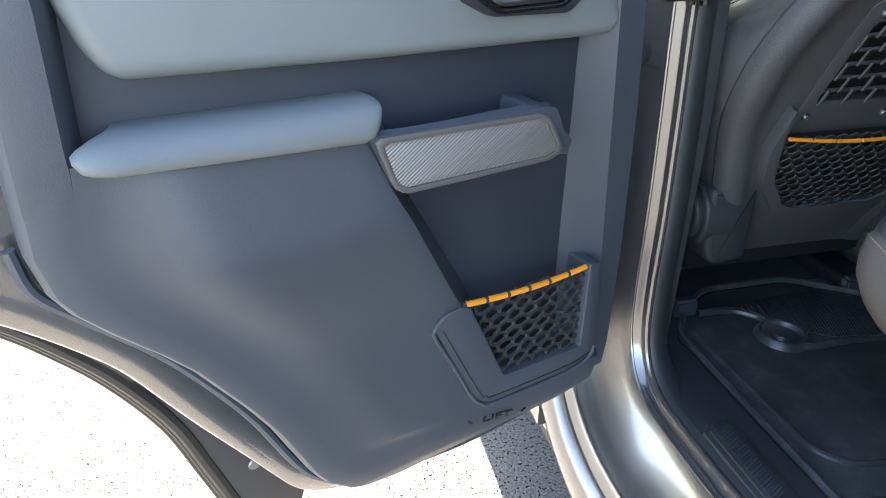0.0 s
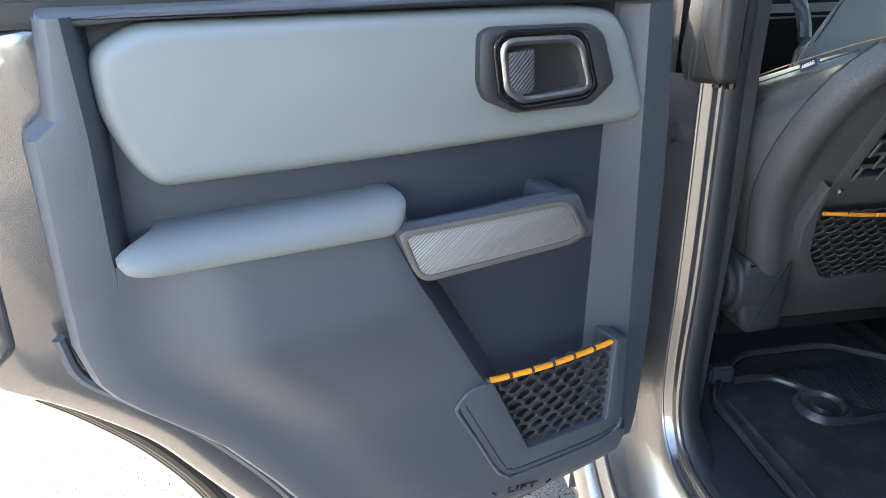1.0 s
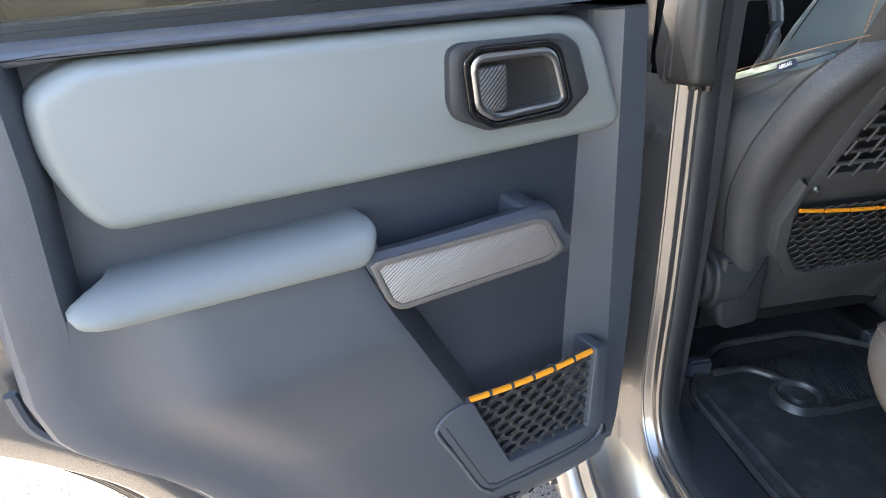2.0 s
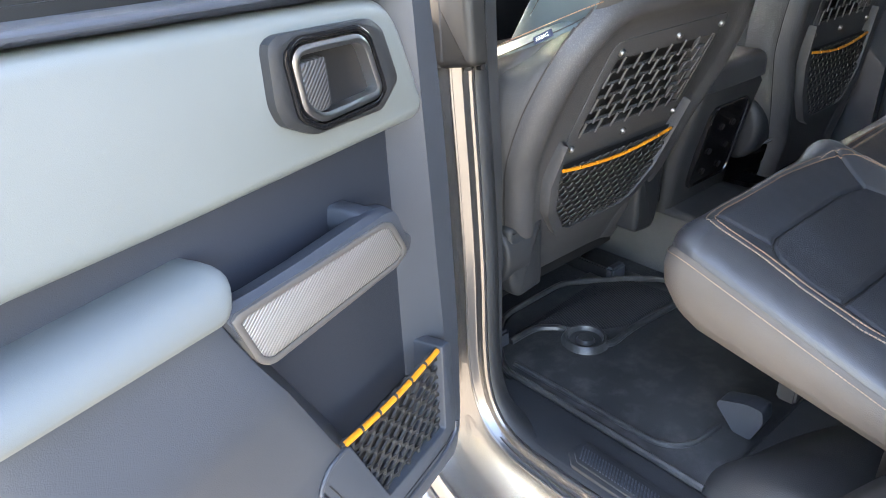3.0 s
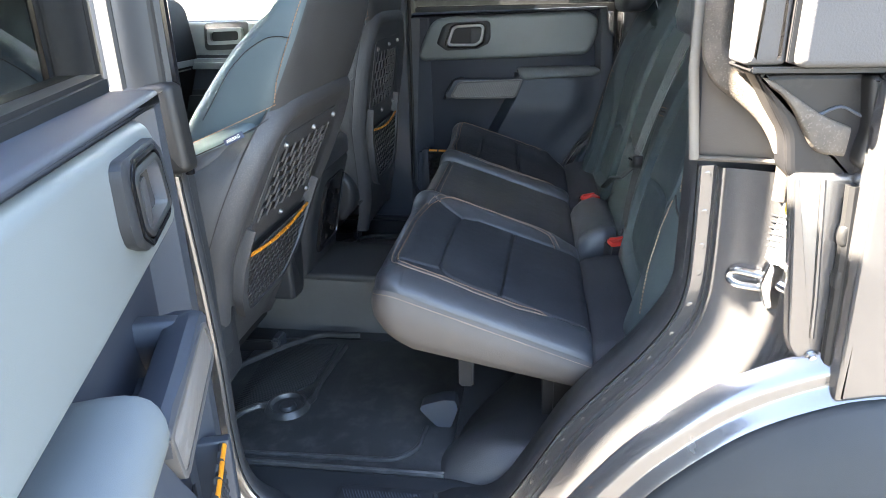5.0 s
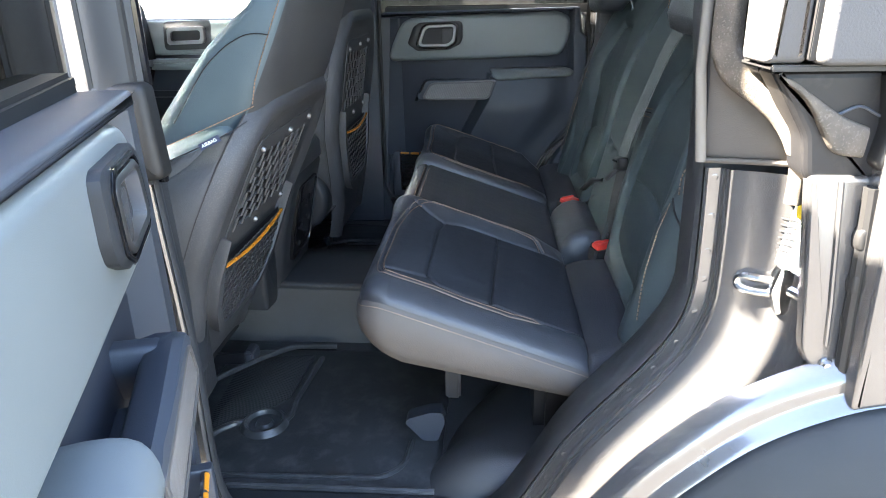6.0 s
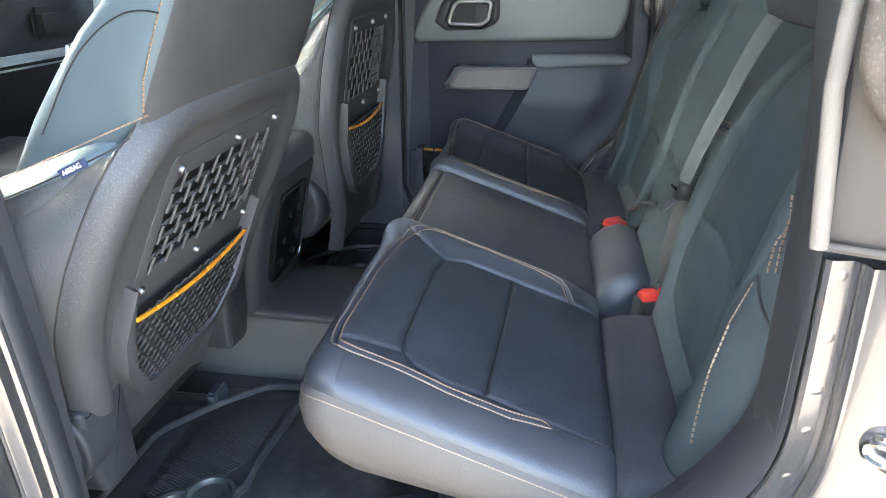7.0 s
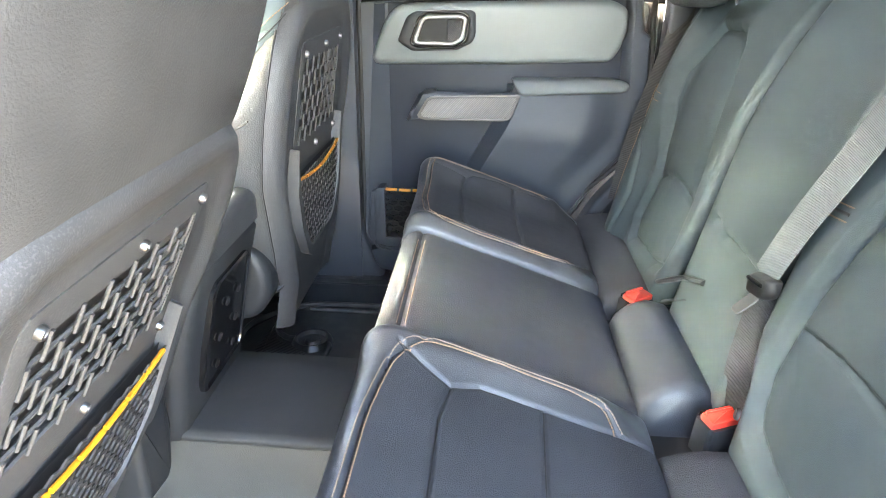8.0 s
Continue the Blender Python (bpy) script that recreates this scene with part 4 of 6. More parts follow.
SEWN = [[(-0.632, 0.905), (-0.622, 0.94), (-0.611, 0.981), (-0.606, 1.042), (-0.612, 1.098)], [(-0.622, 1.110), (-0.616, 1.13), (-0.611, 1.154), (-0.602, 1.185)], [(-0.630, 1.114), (-0.624, 1.134), (-0.618, 1.158), (-0.610, 1.19)], [(-0.644, 1.110), (-0.653, 1.150)]]
for line in SEWN:
    part("stitching", stitches([sewn_back(line)], 0.0068, 0.005, 0.0013), THREAD_LIGHT, bl, "copper-coloured stitching")
    part("stitching", stitches([sewn_back(line, move=far_x)]), THREAD, br)
part("bolster_crease", tube(sewn_back([(-0.612, 1.102), (-0.625, 1.085), (-0.650, 1.060), (-0.672, 1.035)], 0.0005), 0.0018, 6), DARK, bl)
TAB = [(-0.178, 1.160), (-0.19, 1.161), (-0.21, 1.164), (-0.243, 1.167)]
for dz in (-0.008, 0.008):
    part("stitching", stitches([sewn_back([(x, z + dz) for x, z in TAB])], r=0.0012), THREAD, bl)
    part("stitching", stitches([sewn_back([(x - 0.39, z + dz) for x, z in TAB], move=far_x)]), THREAD, br)
part("sewn_tab", tube(sewn_back(TAB, 0.0), 0.0022, 6), DARK, bl)

# filler pads between cushion and backrest
def filler(x0, x1, top, bul):
    bm = bmesh.new()
    loops = []
    n = 24
    for i in range(n + 1):
        x = x0 + (x1 - x0) * i / n
        e = fall(min(x - x0, x1 - x), 0.025, 0.02)
        loops.append([(x, y, z - e + bul * k) for y, z, k in ((0.256, 0.79, 0), (0.254, top - 0.02, 0), (0.246, top - 0.006, 0.3), (0.225, top, 0.8), (0.195, top + 0.004, 1), (0.165, top + 0.006, 0.7), (0.145, top - 0.002, 0.2), (0.13, top - 0.04, 0))])
    rings(bm, loops, closed=False, cap0=True, cap1=True)
    return bm


part("left_filler", filler(-0.652, -0.225, 0.846, 0.004), LEATHER_MAT, bench, "", 50)
part("middle_filler", filler(-0.150, 0.125, 0.850, 0.030), LEATHER, bench, "", 50)
part("right_filler", filler(0.185, 0.65, 0.846, 0.004), LEATHER_MAT, bench, "", 50)
part("seat_base", box(-0.56, 0.60, -0.05, 0.33, 0.60, 0.80, 0.02), DARK, bench)
part("support_leg", slab(round_poly([(0.53, 0.622), (0.575, 0.606), (0.58, 0.596), (0.545, 0.556), (0.515, 0.556), (0.50, 0.60), (0.505, 0.622)], 0.006), -0.495, -0.455, 0.008, 2, "YZ"), TRIM, bench, "grey plastic covered seat leg")
part("leg_post", box(-0.47, -0.44, 0.47, 0.50, 0.64, 0.81, 0.004), TRIM_BLACK, bench)


def head_rest(x, y, z, w):
    h = root("headrest", Matrix.Identity(4), "black leather headrest with copper stitching", "headrest", "headrests")
    bm = bmesh.new()
    loops = []
    for k, (dz, s, ny) in enumerate(((-0.085, 0.55, 0.5), (-0.078, 0.85, 0.8), (-0.055, 1.0, 1.0), (0.0, 1.0, 1.0), (0.06, 0.97, 0.95), (0.085, 0.85, 0.75), (0.095, 0.5, 0.4))):
        loops.append([(x + w / 2 * s * math.copysign(abs(math.cos(a)) ** 0.55, math.cos(a)), y - 0.25 * dz + 0.05 * ny * math.copysign(abs(math.sin(a)) ** 0.7, math.sin(a)), z + dz) for a in (2 * math.pi * i / 28 for i in range(28))])
    rings(bm, loops, cap0=True, cap1=True)
    part("cushion", bm, LEATHER, h, "", 70)
    for q in (-0.06, 0.06):
        part("post", tube([(x + q, y - 0.075, z - 0.15), (x + q, y - 0.03, z - 0.03)], 0.006, 10), CHROME, h)
    part("stitching", stitches([[(x + w * 0.44, y + 0.052, z - 0.05), (x + w * 0.44, y + 0.05, z + 0.06)], [(x - w * 0.40, y + 0.054, z - 0.035), (x + w * 0.40, y + 0.054, z - 0.035)]]), THREAD, h)
    return h


head_rest(-0.525, 0.075, 1.418, 0.25)
head_rest(0.50, 0.062, 1.425, 0.25)


# ---- front seats: x across, n to the rear, h up the back ----
def front_seat(xc, tag, dy=0.0, dz=0.0, tilt=25.3, tall=1.0):
    s = root("front_seat", Matrix.Identity(4), "black leather front seat with hard shell back and net pocket", "car seat", "front seats")
    ct, sn = math.cos(radians(tilt)), math.sin(radians(tilt))
    nb, su, o = Vector((0, -ct, -sn)), Vector((0, -sn, ct)), Vector((xc, 0.872 + dy, 1.0 + dz))
    G = lambda x, n, h: tuple(o + Vector((x, 0, 0)) + nb * n + su * h * tall)
    # hard shell: a flat field for lattice and pocket, a raised ridge round it, edges that turn forward
    half = [(-0.335, 0.186), (-0.26, 0.190), (-0.235, 0.198), (-0.20, 0.216), (-0.15, 0.236), (-0.10, 0.252), (-0.05, 0.267), (0.0, 0.279), (0.04, 0.284), (0.09, 0.285), (0.135, 0.278), (0.17, 0.268), (0.20, 0.256), (0.225, 0.242), (0.25, 0.222), (0.268, 0.200), (0.279, 0.176), (0.286, 0.135)]
    top_h = lambda x: lerp_list([(0.0, 0.290), (0.14, 0.287), (0.176, 0.279), (0.200, 0.268), (0.222, 0.25), (0.242, 0.225)], abs(x))
    PROF = [(0.0, -0.020), (0.003, -0.010), (0.008, -0.001), (0.015, 0.006), (0.024, 0.010), (0.036, 0.0115), (0.046, 0.010), (0.054, 0.004), (0.060, 0.0005), (0.068, 0.0), (0.5, 0.0)]

    def shell_n(x, h, W):
        base = lerp_list([(-0.34, 0.018), (-0.24, 0.022), (-0.15, 0.016), (-0.03, 0.0), (0.3, 0.0)], h)
        d, e = W - abs(x), top_h(x) - h
        k = max(0.0, 0.03 - abs(d - e)) / 0.03
        n = base + lerp_list(PROF, max(0.0, min(d, e) - 0.0075 * k * k))
        if abs(x) <= 0.15 and 0.014 < h < 0.172:
            n -= 0.034
        return n + 0.0003 * noise.noise(Vector((x * 22, h * 22, 4.0)))

    bm = bmesh.new()
    loops, seam_l, seam_r = [], [], []
    hs = sorted([-0.335 + 0.0124 * i for i in range(51) if -0.335 + 0.0124 * i < 0.284] + [0.0135, 0.0145, 0.1715, 0.1725, 0.252, 0.262, 0.268, 0.273, 0.278, 0.282, 0.2855])
    for h in hs:
        W = lerp_list(half, h)
        xs = [W * (1 - 0.30 * k ** 1.2) for k in (0.0, 0.012, 0.03, 0.06, 0.10, 0.15, 0.21, 0.28, 0.36, 0.46, 0.58, 0.72, 0.86, 1.0)]
        xs = [x for x in xs if x > 0.153] + [min(0.1505, W * 0.70), min(0.1495, W * 0.69)] + [W * q for q in (0.45, 0.2)]
        while len(xs) < 18:
            xs.insert(-3, xs[-4] * 0.5 + xs[-3] * 0.5)
        row = [G(-x, shell_n(-x, h, W), h) for x in xs] + [G(0, shell_n(0, h, W), h)] + [G(x, shell_n(x, h, W), h) for x in xs[::-1]]
        loops.append(row)
        if h < 0.262:
            seam_l.append((-W, shell_n(-W, h, W), h)), seam_r.append((W, shell_n(W, h, W), h))
    loops.append([tuple(Vector(p) - nb * 0.003 + su * 0.0022) for p in loops[-1]])
    loops.append([tuple(Vector(p) - nb * 0.035 + su * 0.0015) for p in loops[-1]])
    rings(bm, loops, closed=False)
    shell = part("back_shell", bm, SHELL, s, "dark grained hard plastic seat back shell", 40)
    for line, sx in ((seam_l, -1), (seam_r, 1)):
        bm = bmesh.new()
        loops = []
        for x, n, h in line:
            if h > 0.222 or h < -0.250:
                continue
            k = max(0.0, min(1.0, h / 0.20)) * 0.95
            out = 0.014 * max(0.0, min(1.0, (h + 0.25) / 0.15)) * max(0.0, min(1.0, (0.23 - h) / 0.09))
            loops.append([G(x + sx * a * out, n - b, h - k * b) for a, b in ((-0.25, 0.002), (0.05, 0.0), (0.30, 0.004), (0.62, 0.013), (0.86, 0.027), (1.0, 0.045), (1.0, 0.065))])
        end = [tuple(Vector(p) + su * 0.006 - Vector((sx * 0.012, 0, 0)) - nb * 0.004) for p in loops[-1]]
        foot = [tuple(Vector(p) - su * 0.010 - Vector((sx * 0.016, 0, 0)) - nb * 0.004) for p in loops[0]]
        rings(bm, [foot] + loops + [end], closed=False)
        part("side_cover", bm, PAD_BACK, shell, "charcoal vinyl side of the backrest", 50)
        part("edge_seam", tube([G(x, n - 0.001, h) for x, n, h in line if -0.245 < h < 0.23], 0.0017, 6), DARK, shell)
        part("hem", tube(smooth_path([G(sx * x, n, h) for x, n, h in ((0.235, -0.060, -0.243), (0.222, -0.022, -0.252), (0.200, 0.0, -0.244), (0.192, 0.008, -0.236))]), 0.004, 8), PAD_BACK, shell)

    # upholstered body
    def ring(W, n0, n1, h, e=0.45, sh=0.0):
        out = []
        for i in range(36):
            a = 2 * math.pi * i / 36
            ca, sa = math.cos(a), math.sin(a)
            n = (n0 + n1) / 2 + (n1 - n0) / 2 * math.copysign(abs(sa) ** e, sa)
            out.append(G(W * math.copysign(abs(ca) ** e, ca), n, h + (n + 0.014) * sh))
        return out
    bm = bmesh.new()
    rows = [(-0.30, 0.20, -0.03, -0.20), (-0.22, 0.235, -0.03, -0.24), (-0.12, 0.262, -0.036, -0.27), (-0.03, 0.276, -0.044, -0.285), (0.0, 0.278, -0.05, -0.29), (0.10, 0.284, -0.05, -0.30), (0.16, 0.283, -0.05, -0.29), (0.185, 0.281, -0.02, -0.285), (0.205, 0.276, -0.014, -0.28), (0.232, 0.262, -0.014, -0.26), (0.250, 0.240, -0.020, -0.24), (0.258, 0.205, -0.03, -0.21)]
    rings(bm, [ring(W, a, b, h, 0.45, 1.05 * max(0.0, min(1.0, (h + 0.05) / 0.25))) for h, W, a, b in rows], cap0=True, cap1=True)
    body = part("backrest", bm, PAD_BACK, s, "charcoal vinyl backrest with wide shoulders", 70)
    bm = bmesh.new()
    cap = [(0.224, 0.2685, -0.0125, -0.2672), (0.232, 0.264, -0.0125, -0.2615), (0.242, 0.254, -0.015, -0.251), (0.251, 0.241, -0.0185, -0.2415), (0.2595, 0.206, -0.0285, -0.2115)]
    rings(bm, [ring(W, a, b, h, 0.45, 1.05) for h, W, a, b in cap], cap1=True)
    part("shoulder", bm, WING_SHEEN, body, "black leather shoulder", 70)
    bm = bmesh.new()
    rows = [(0.190, 0.214, -0.010, -0.160), (0.215, 0.219, -0.002, -0.165), (0.24, 0.223, 0.003, -0.160), (0.27, 0.226, 0.004, -0.148), (0.30, 0.228, 0.002, -0.131), (0.33, 0.227, 0.0, -0.115), (0.36, 0.224, -0.004, -0.093), (0.39, 0.220, -0.008, -0.076), (0.42, 0.214, -0.012, -0.068), (0.46, 0.198, -0.02, -0.064), (0.482, 0.17, -0.03, -0.06), (0.49, 0.12, -0.045, -0.058)]
    rings(bm, [ring(W, a, b, h, 0.38, max(0.0, min(1.0, (0.36 - h) / 0.14))) for h, W, a, b in rows], cap0=True, cap1=True)
    up = part("upper_backrest", bm, PAD_BACK, s, "charcoal grained vinyl upper back", 70)
    bm = bmesh.new()
    loops = []
    for h, W, a, b in rows:
        sh = max(0.0, min(1.0, (0.36 - h) / 0.14))
        row = []
        for i in range(41):
            t = -0.45 + (math.pi + 0.90) * i / 40
            n = (a + b) / 2 + (b - a) / 2 * math.copysign(abs(math.sin(t)) ** 0.38, math.sin(t)) * 1.012
            row.append(G((W + 0.0016) * math.copysign(abs(math.cos(t)) ** 0.38, math.cos(t)), n, h + 0.001 * (h > 0.4) + (n + 0.014) * sh))
        loops.append(row)
    rings(bm, loops, closed=False)
    part("wing", bm, WING_SHEEN, up, "black leather seat wing", 70)
    for sx in (-1, 1):
        part("stitching", stitches([[G(sx * x, n, h) for x, n, h in ((0.226, -0.012, 0.268), (0.2295, -0.018, 0.30), (0.2285, -0.020, 0.33), (0.2255, -0.022, 0.36), (0.222, -0.024, 0.39), (0.216, -0.026, 0.42), (0.205, -0.029, 0.45))]], 0.0058, 0.0046, 0.0011), THREAD, up)
        part("stitching", stitches([smooth_path([G(sx * x, n, h) for x, n, h in ((0.214, -0.012, 0.262), (0.233, -0.035, 0.236), (0.243, -0.07, 0.197), (0.247, -0.12, 0.143), (0.243, -0.17, 0.090))])], 0.0062, 0.0050, 0.0012), THREAD, body)
        part("wing_seam", tube(smooth_path([G(sx * x, n, h) for x, n, h in ((0.2265, -0.112, 0.19), (0.2285, -0.105, 0.225), (0.2292, -0.100, 0.255), (0.2296, -0.092, 0.289), (0.2294, -0.083, 0.312), (0.229, -0.072, 0.333), (0.2275, -0.055, 0.355), (0.2265, -0.038, 0.366), (0.226, -0.022, 0.371))]), 0.0008, 6), DARK, up)
        part("shoulder_seam", tube([G(sx * x, n, h) for x, n, h in ((0.256, -0.004, 0.250), (0.270, -0.012, 0.236), (0.279, -0.030, 0.214), (0.283, -0.06, 0.180), (0.281, -0.12, 0.115), (0.274, -0.17, 0.06))], 0.0010, 6), DARK, body)
    # lattice panel: flat bars across, raised short bars between them in a brick bond
    pan = part("lattice_panel", lattice_frame(G), SHELL, shell, "black plastic lattice panel for straps")
    # near-black sheet giving the lattice holes their deep shade
    part("lattice_shade", skin(G, [(-0.150, 0.014), (-0.150, 0.172), (0.165, 0.172), (0.165, 0.014)], -0.024), DARK, pan)
    rows_h = [0.020 + i * 0.0243 for i in range(7)]
    for i, h in enumerate(rows_h):
        part("slat", bar(G, [(-0.146, h), (0.160, h)], 0.0064, -0.003, 0.0016), SHELL, pan)
    for i in range(6):
        for j in range(8):
            x = -0.137 + j * 0.0425 + (0.021 if i % 2 else 0.0)
            if x < 0.156:
                part("slat", bar(G, [(x, rows_h[i] - 0.002), (x + 0.003, rows_h[i + 1] + 0.002)], 0.0050, 0.0008, 0.0046), SHELL, pan)
    for bx, bh in ((-0.132, 0.178), (0.02, 0.182), (0.150, 0.185), (-0.146, -0.004), (0.0, -0.006), (0.160, -0.002)):
        bmb = bmesh.new()
        loops = [[G(bx + r * math.cos(2 * math.pi * i / 12), n, bh + r * math.sin(2 * math.pi * i / 12)) for i in range(12)] for r, n in ((0.0062, 0.001), (0.0062, 0.006), (0.005, 0.0078), (0.003, 0.0078), (0.0025, 0.005))]
        rings(bmb, loops, cap1=True)
        part("bolt", bmb, STEEL, pan, "small steel bolt")
    # net pocket
    fr = bmesh.new()
    out_l = [(-0.186, 0.022), (-0.192, -0.06), (-0.172, -0.13), (-0.117, -0.198), (-0.085, -0.214), (0.085, -0.214), (0.117, -0.198), (0.172, -0.13), (0.192, -0.06), (0.186, 0.022)]
    in_l = [(-0.180, 0.022), (-0.172, -0.04), (-0.150, -0.12), (-0.105, -0.180), (-0.08, -0.192), (0.08, -0.192), (0.105, -0.180), (0.150, -0.12), (0.172, -0.04), (0.180, 0.022)]
    pn = lambda h: 0.012 + 0.020 * min(1.0, max(0.0, (0.0 - h) / 0.16))
    loops = [[G(x, 0.0, h) for x, h in out_l], [G(x, pn(h), h) for x, h in out_l], [G(x * 0.985, pn(h) + 0.005, h) for x, h in out_l], [G(x * 1.01, pn(h) + 0.005, h) for x, h in in_l], [G(x, pn(h), h) for x, h in in_l], [G(x, 0.0, h) for x, h in in_l]]
    rings(fr, loops, closed=False)
    pocket = part("pocket_frame", fr, SHELL, s, "plastic frame of the seat back pocket", 30)
    netp = [(-0.174, -0.038), (-0.152, -0.12), (-0.107, -0.180), (-0.08, -0.192), (0.08, -0.192), (0.107, -0.180), (0.152, -0.12), (0.174, -0.038)]
    part("net", hex_net(inside_poly(offset(netp, -0.004)), lambda p, t: G(p[0], pn(p[1]) - 0.002 + t, p[1]), 0.0235, 0.0185, 0.0048, 0.0025, -0.19, 0.19, -0.20, -0.03), NET, pocket, "black honeycomb net")
    # near-black surface put behind the net for the pocket's inner shade
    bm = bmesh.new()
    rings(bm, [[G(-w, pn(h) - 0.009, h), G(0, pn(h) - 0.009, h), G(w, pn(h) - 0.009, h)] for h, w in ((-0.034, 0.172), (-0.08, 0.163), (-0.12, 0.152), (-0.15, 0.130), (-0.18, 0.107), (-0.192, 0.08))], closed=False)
    part("pocket_shade", bm, DARK, pocket)
    for i in range(7):
        a, b = i / 7 + 0.008, (i + 1) / 7 - 0.008
        part("net_edge", tube([G(-0.166 + 0.332 * q, 0.017 + 0.005 * math.sin(math.pi * q), -0.036 - 0.012 * math.sin(math.pi * q)) for q in (a, (a + b) / 2, b)], 0.0034, 8), ORANGE, pocket, "bright orange pocket edge")
    # lower side shields, cushion and base
    if tag:
        for r, x0, x1 in ((0.046, 0.19, 0.250), (0.034, 0.24, 0.262)):
            part("recliner", slab([(0.962 + r * math.cos(2 * math.pi * i / 28), 0.80 + r * 1.25 * math.sin(2 * math.pi * i / 28)) for i in range(28)], xc - x0, xc - x1, 0.008, 3, "YZ"), TRIM_BLACK, s, "black recliner cover")
    else:
        part("recliner", slab([(0.93 + 0.062 * math.cos(2 * math.pi * i / 28), 0.86 + 0.082 * math.sin(2 * math.pi * i / 28)) for i in range(28)], xc - 0.20, xc - 0.262, 0.020, 5, "YZ"), TRIM_BLACK, s)
    for sx in ((-1, 1) if tag else ()):
        wedge = [(sx * 0.243, 0.86), (sx * 0.15, 0.86), (sx * 0.15, 0.715), (sx * 0.212, 0.708), (sx * 0.228, 0.722), (sx * 0.240, 0.775)]
        part("side_shield", slab(round_poly([(xc + x, z + dz) for x, z in wedge], 0.012), 0.99 + dy, 0.922 + dy, 0.012, 3), TRIM_BLACK, s)
    part("seat_cushion", box(xc - 0.26, xc + 0.26, 0.95, 1.42, 0.74, 0.93, 0.05), LEATHER, s)
    # base and rails coloured near-black for the shade beneath the seat
    part("seat_base", box(xc - 0.21, xc + 0.21, 1.02, 1.38, 0.64, 0.75, 0.01), DARK, s)
    for sx in (-1, 1):
        rail = part("rail", box(xc + sx * 0.2 - 0.02, xc + sx * 0.2 + 0.02, 1.0, 1.45, 0.548, 0.585, 0.004), DARK, s)
        part("rail_end", box(xc + sx * 0.2 - 0.026, xc + sx * 0.2 + 0.026, 0.985, 1.01, 0.552, 0.592, 0.006), TRIM, rail)
    if tag:
        t0, t1 = Vector((xc - 0.2868, 0.829, 1.191)), Vector((xc - 0.2868, 0.799, 1.205))
        upv = Vector((0.0, 0.40, 0.917)) * 0.0098
        bm = bmesh.new()
        rings(bm, [[tuple(t0 + Vector((k, 0, 0))), tuple(t1 + Vector((k, 0, 0))), tuple(t1 + upv + Vector((k, 0, 0))), tuple(t0 + upv + Vector((k, 0, 0)))] for k in (0.004, 0.0)], cap0=True, cap1=True)
        tg = part("tag", bm, NAVY, s, "small navy woven tag")
        mid = (t0 + t1) / 2 + upv * 0.5 - Vector((0.0006, 0, 0))
        lettering("lettering", "AIRBAG", 0.0072, WHITE, Matrix.Translation(mid) @ pose(0, 0, 0, 90, 0, -90) @ pose(0, 0, 0, 0, 0, 25), tg, 0.0002)
    head = bmesh.new()
    loops = []
    for dh, sc, nn in ((-0.02, 0.6, 0.5), (-0.01, 0.9, 0.85), (0.03, 1.0, 1.0), (0.12, 1.0, 0.95), (0.16, 0.85, 0.7), (0.17, 0.5, 0.4)):
        loops.append([G(0.135 * sc * math.copysign(abs(math.cos(a)) ** 0.6, math.cos(a)), -0.075 + 0.055 * nn * math.copysign(abs(math.sin(a)) ** 0.7, math.sin(a)), 0.53 + dh) for a in (2 * math.pi * i / 28 for i in range(28))])
    rings(head, loops, cap0=True, cap1=True)
    part("headrest", head, LEATHER, s, "", 70)
    for q in (-0.07, 0.07):
        part("headrest_post", tube([G(q, -0.07, 0.44), G(q, -0.07, 0.54)], 0.007, 10), CHROME, s)
    return s


def lattice_frame(G):
    bm = bmesh.new()
    pl = round_poly([(-0.166, -0.022), (-0.162, 0.12), (-0.156, 0.190), (-0.146, 0.198), (0.155, 0.204), (0.168, 0.194), (0.176, -0.020), (0.0, -0.030)], 0.012)
    hole = round_poly([(-0.143, 0.020), (-0.140, 0.12), (-0.132, 0.166), (0.150, 0.168), (0.157, 0.16), (0.158, 0.020)], 0.006)
    a, b = resample(pl, 80), resample(hole, 80)
    rings(bm, [[G(x, -0.002, h) for x, h in a], [G(x, 0.0010, h) for x, h in a], [G(x * 0.992, 0.0018, h) for x, h in a], [G(x, 0.0018, h) for x, h in b], [G(x * 0.996, 0.0004, h) for x, h in b], [G(x * 0.996, -0.010, h) for x, h in b]])
    return bm


def bar(G, line, width, n0, n1):
    (x0, h0), (x1, h1) = line
    d = Vector((x1 - x0, h1 - h0)).normalized()
    s = Vector((-d.y, d.x)) * width / 2
    bm = bmesh.new()
    sec = lambda x, h: [G(x + s.x * 0.6, n0, h + s.y * 0.6), G(x + s.x, n0 * 0.5 + n1 * 0.5, h + s.y), G(x + s.x * 0.6, n1, h + s.y * 0.6), G(x - s.x * 0.6, n1, h - s.y * 0.6), G(x - s.x, n0 * 0.5 + n1 * 0.5, h - s.y), G(x - s.x * 0.6, n0, h - s.y * 0.6)]
    rings(bm, [sec(x0, h0), sec(x1, h1)], cap0=True, cap1=True)
    return bm


def skin(G, poly, n):
    bm = bmesh.new()
    rings(bm, [[G(x, n - 0.004, h) for x, h in poly], [G(x, n, h) for x, h in poly]], cap0=True, cap1=True)
    return bm


front_seat(-0.40, True)
front_seat(0.415, False, -0.036, 0.073, 8.5, 1.05)


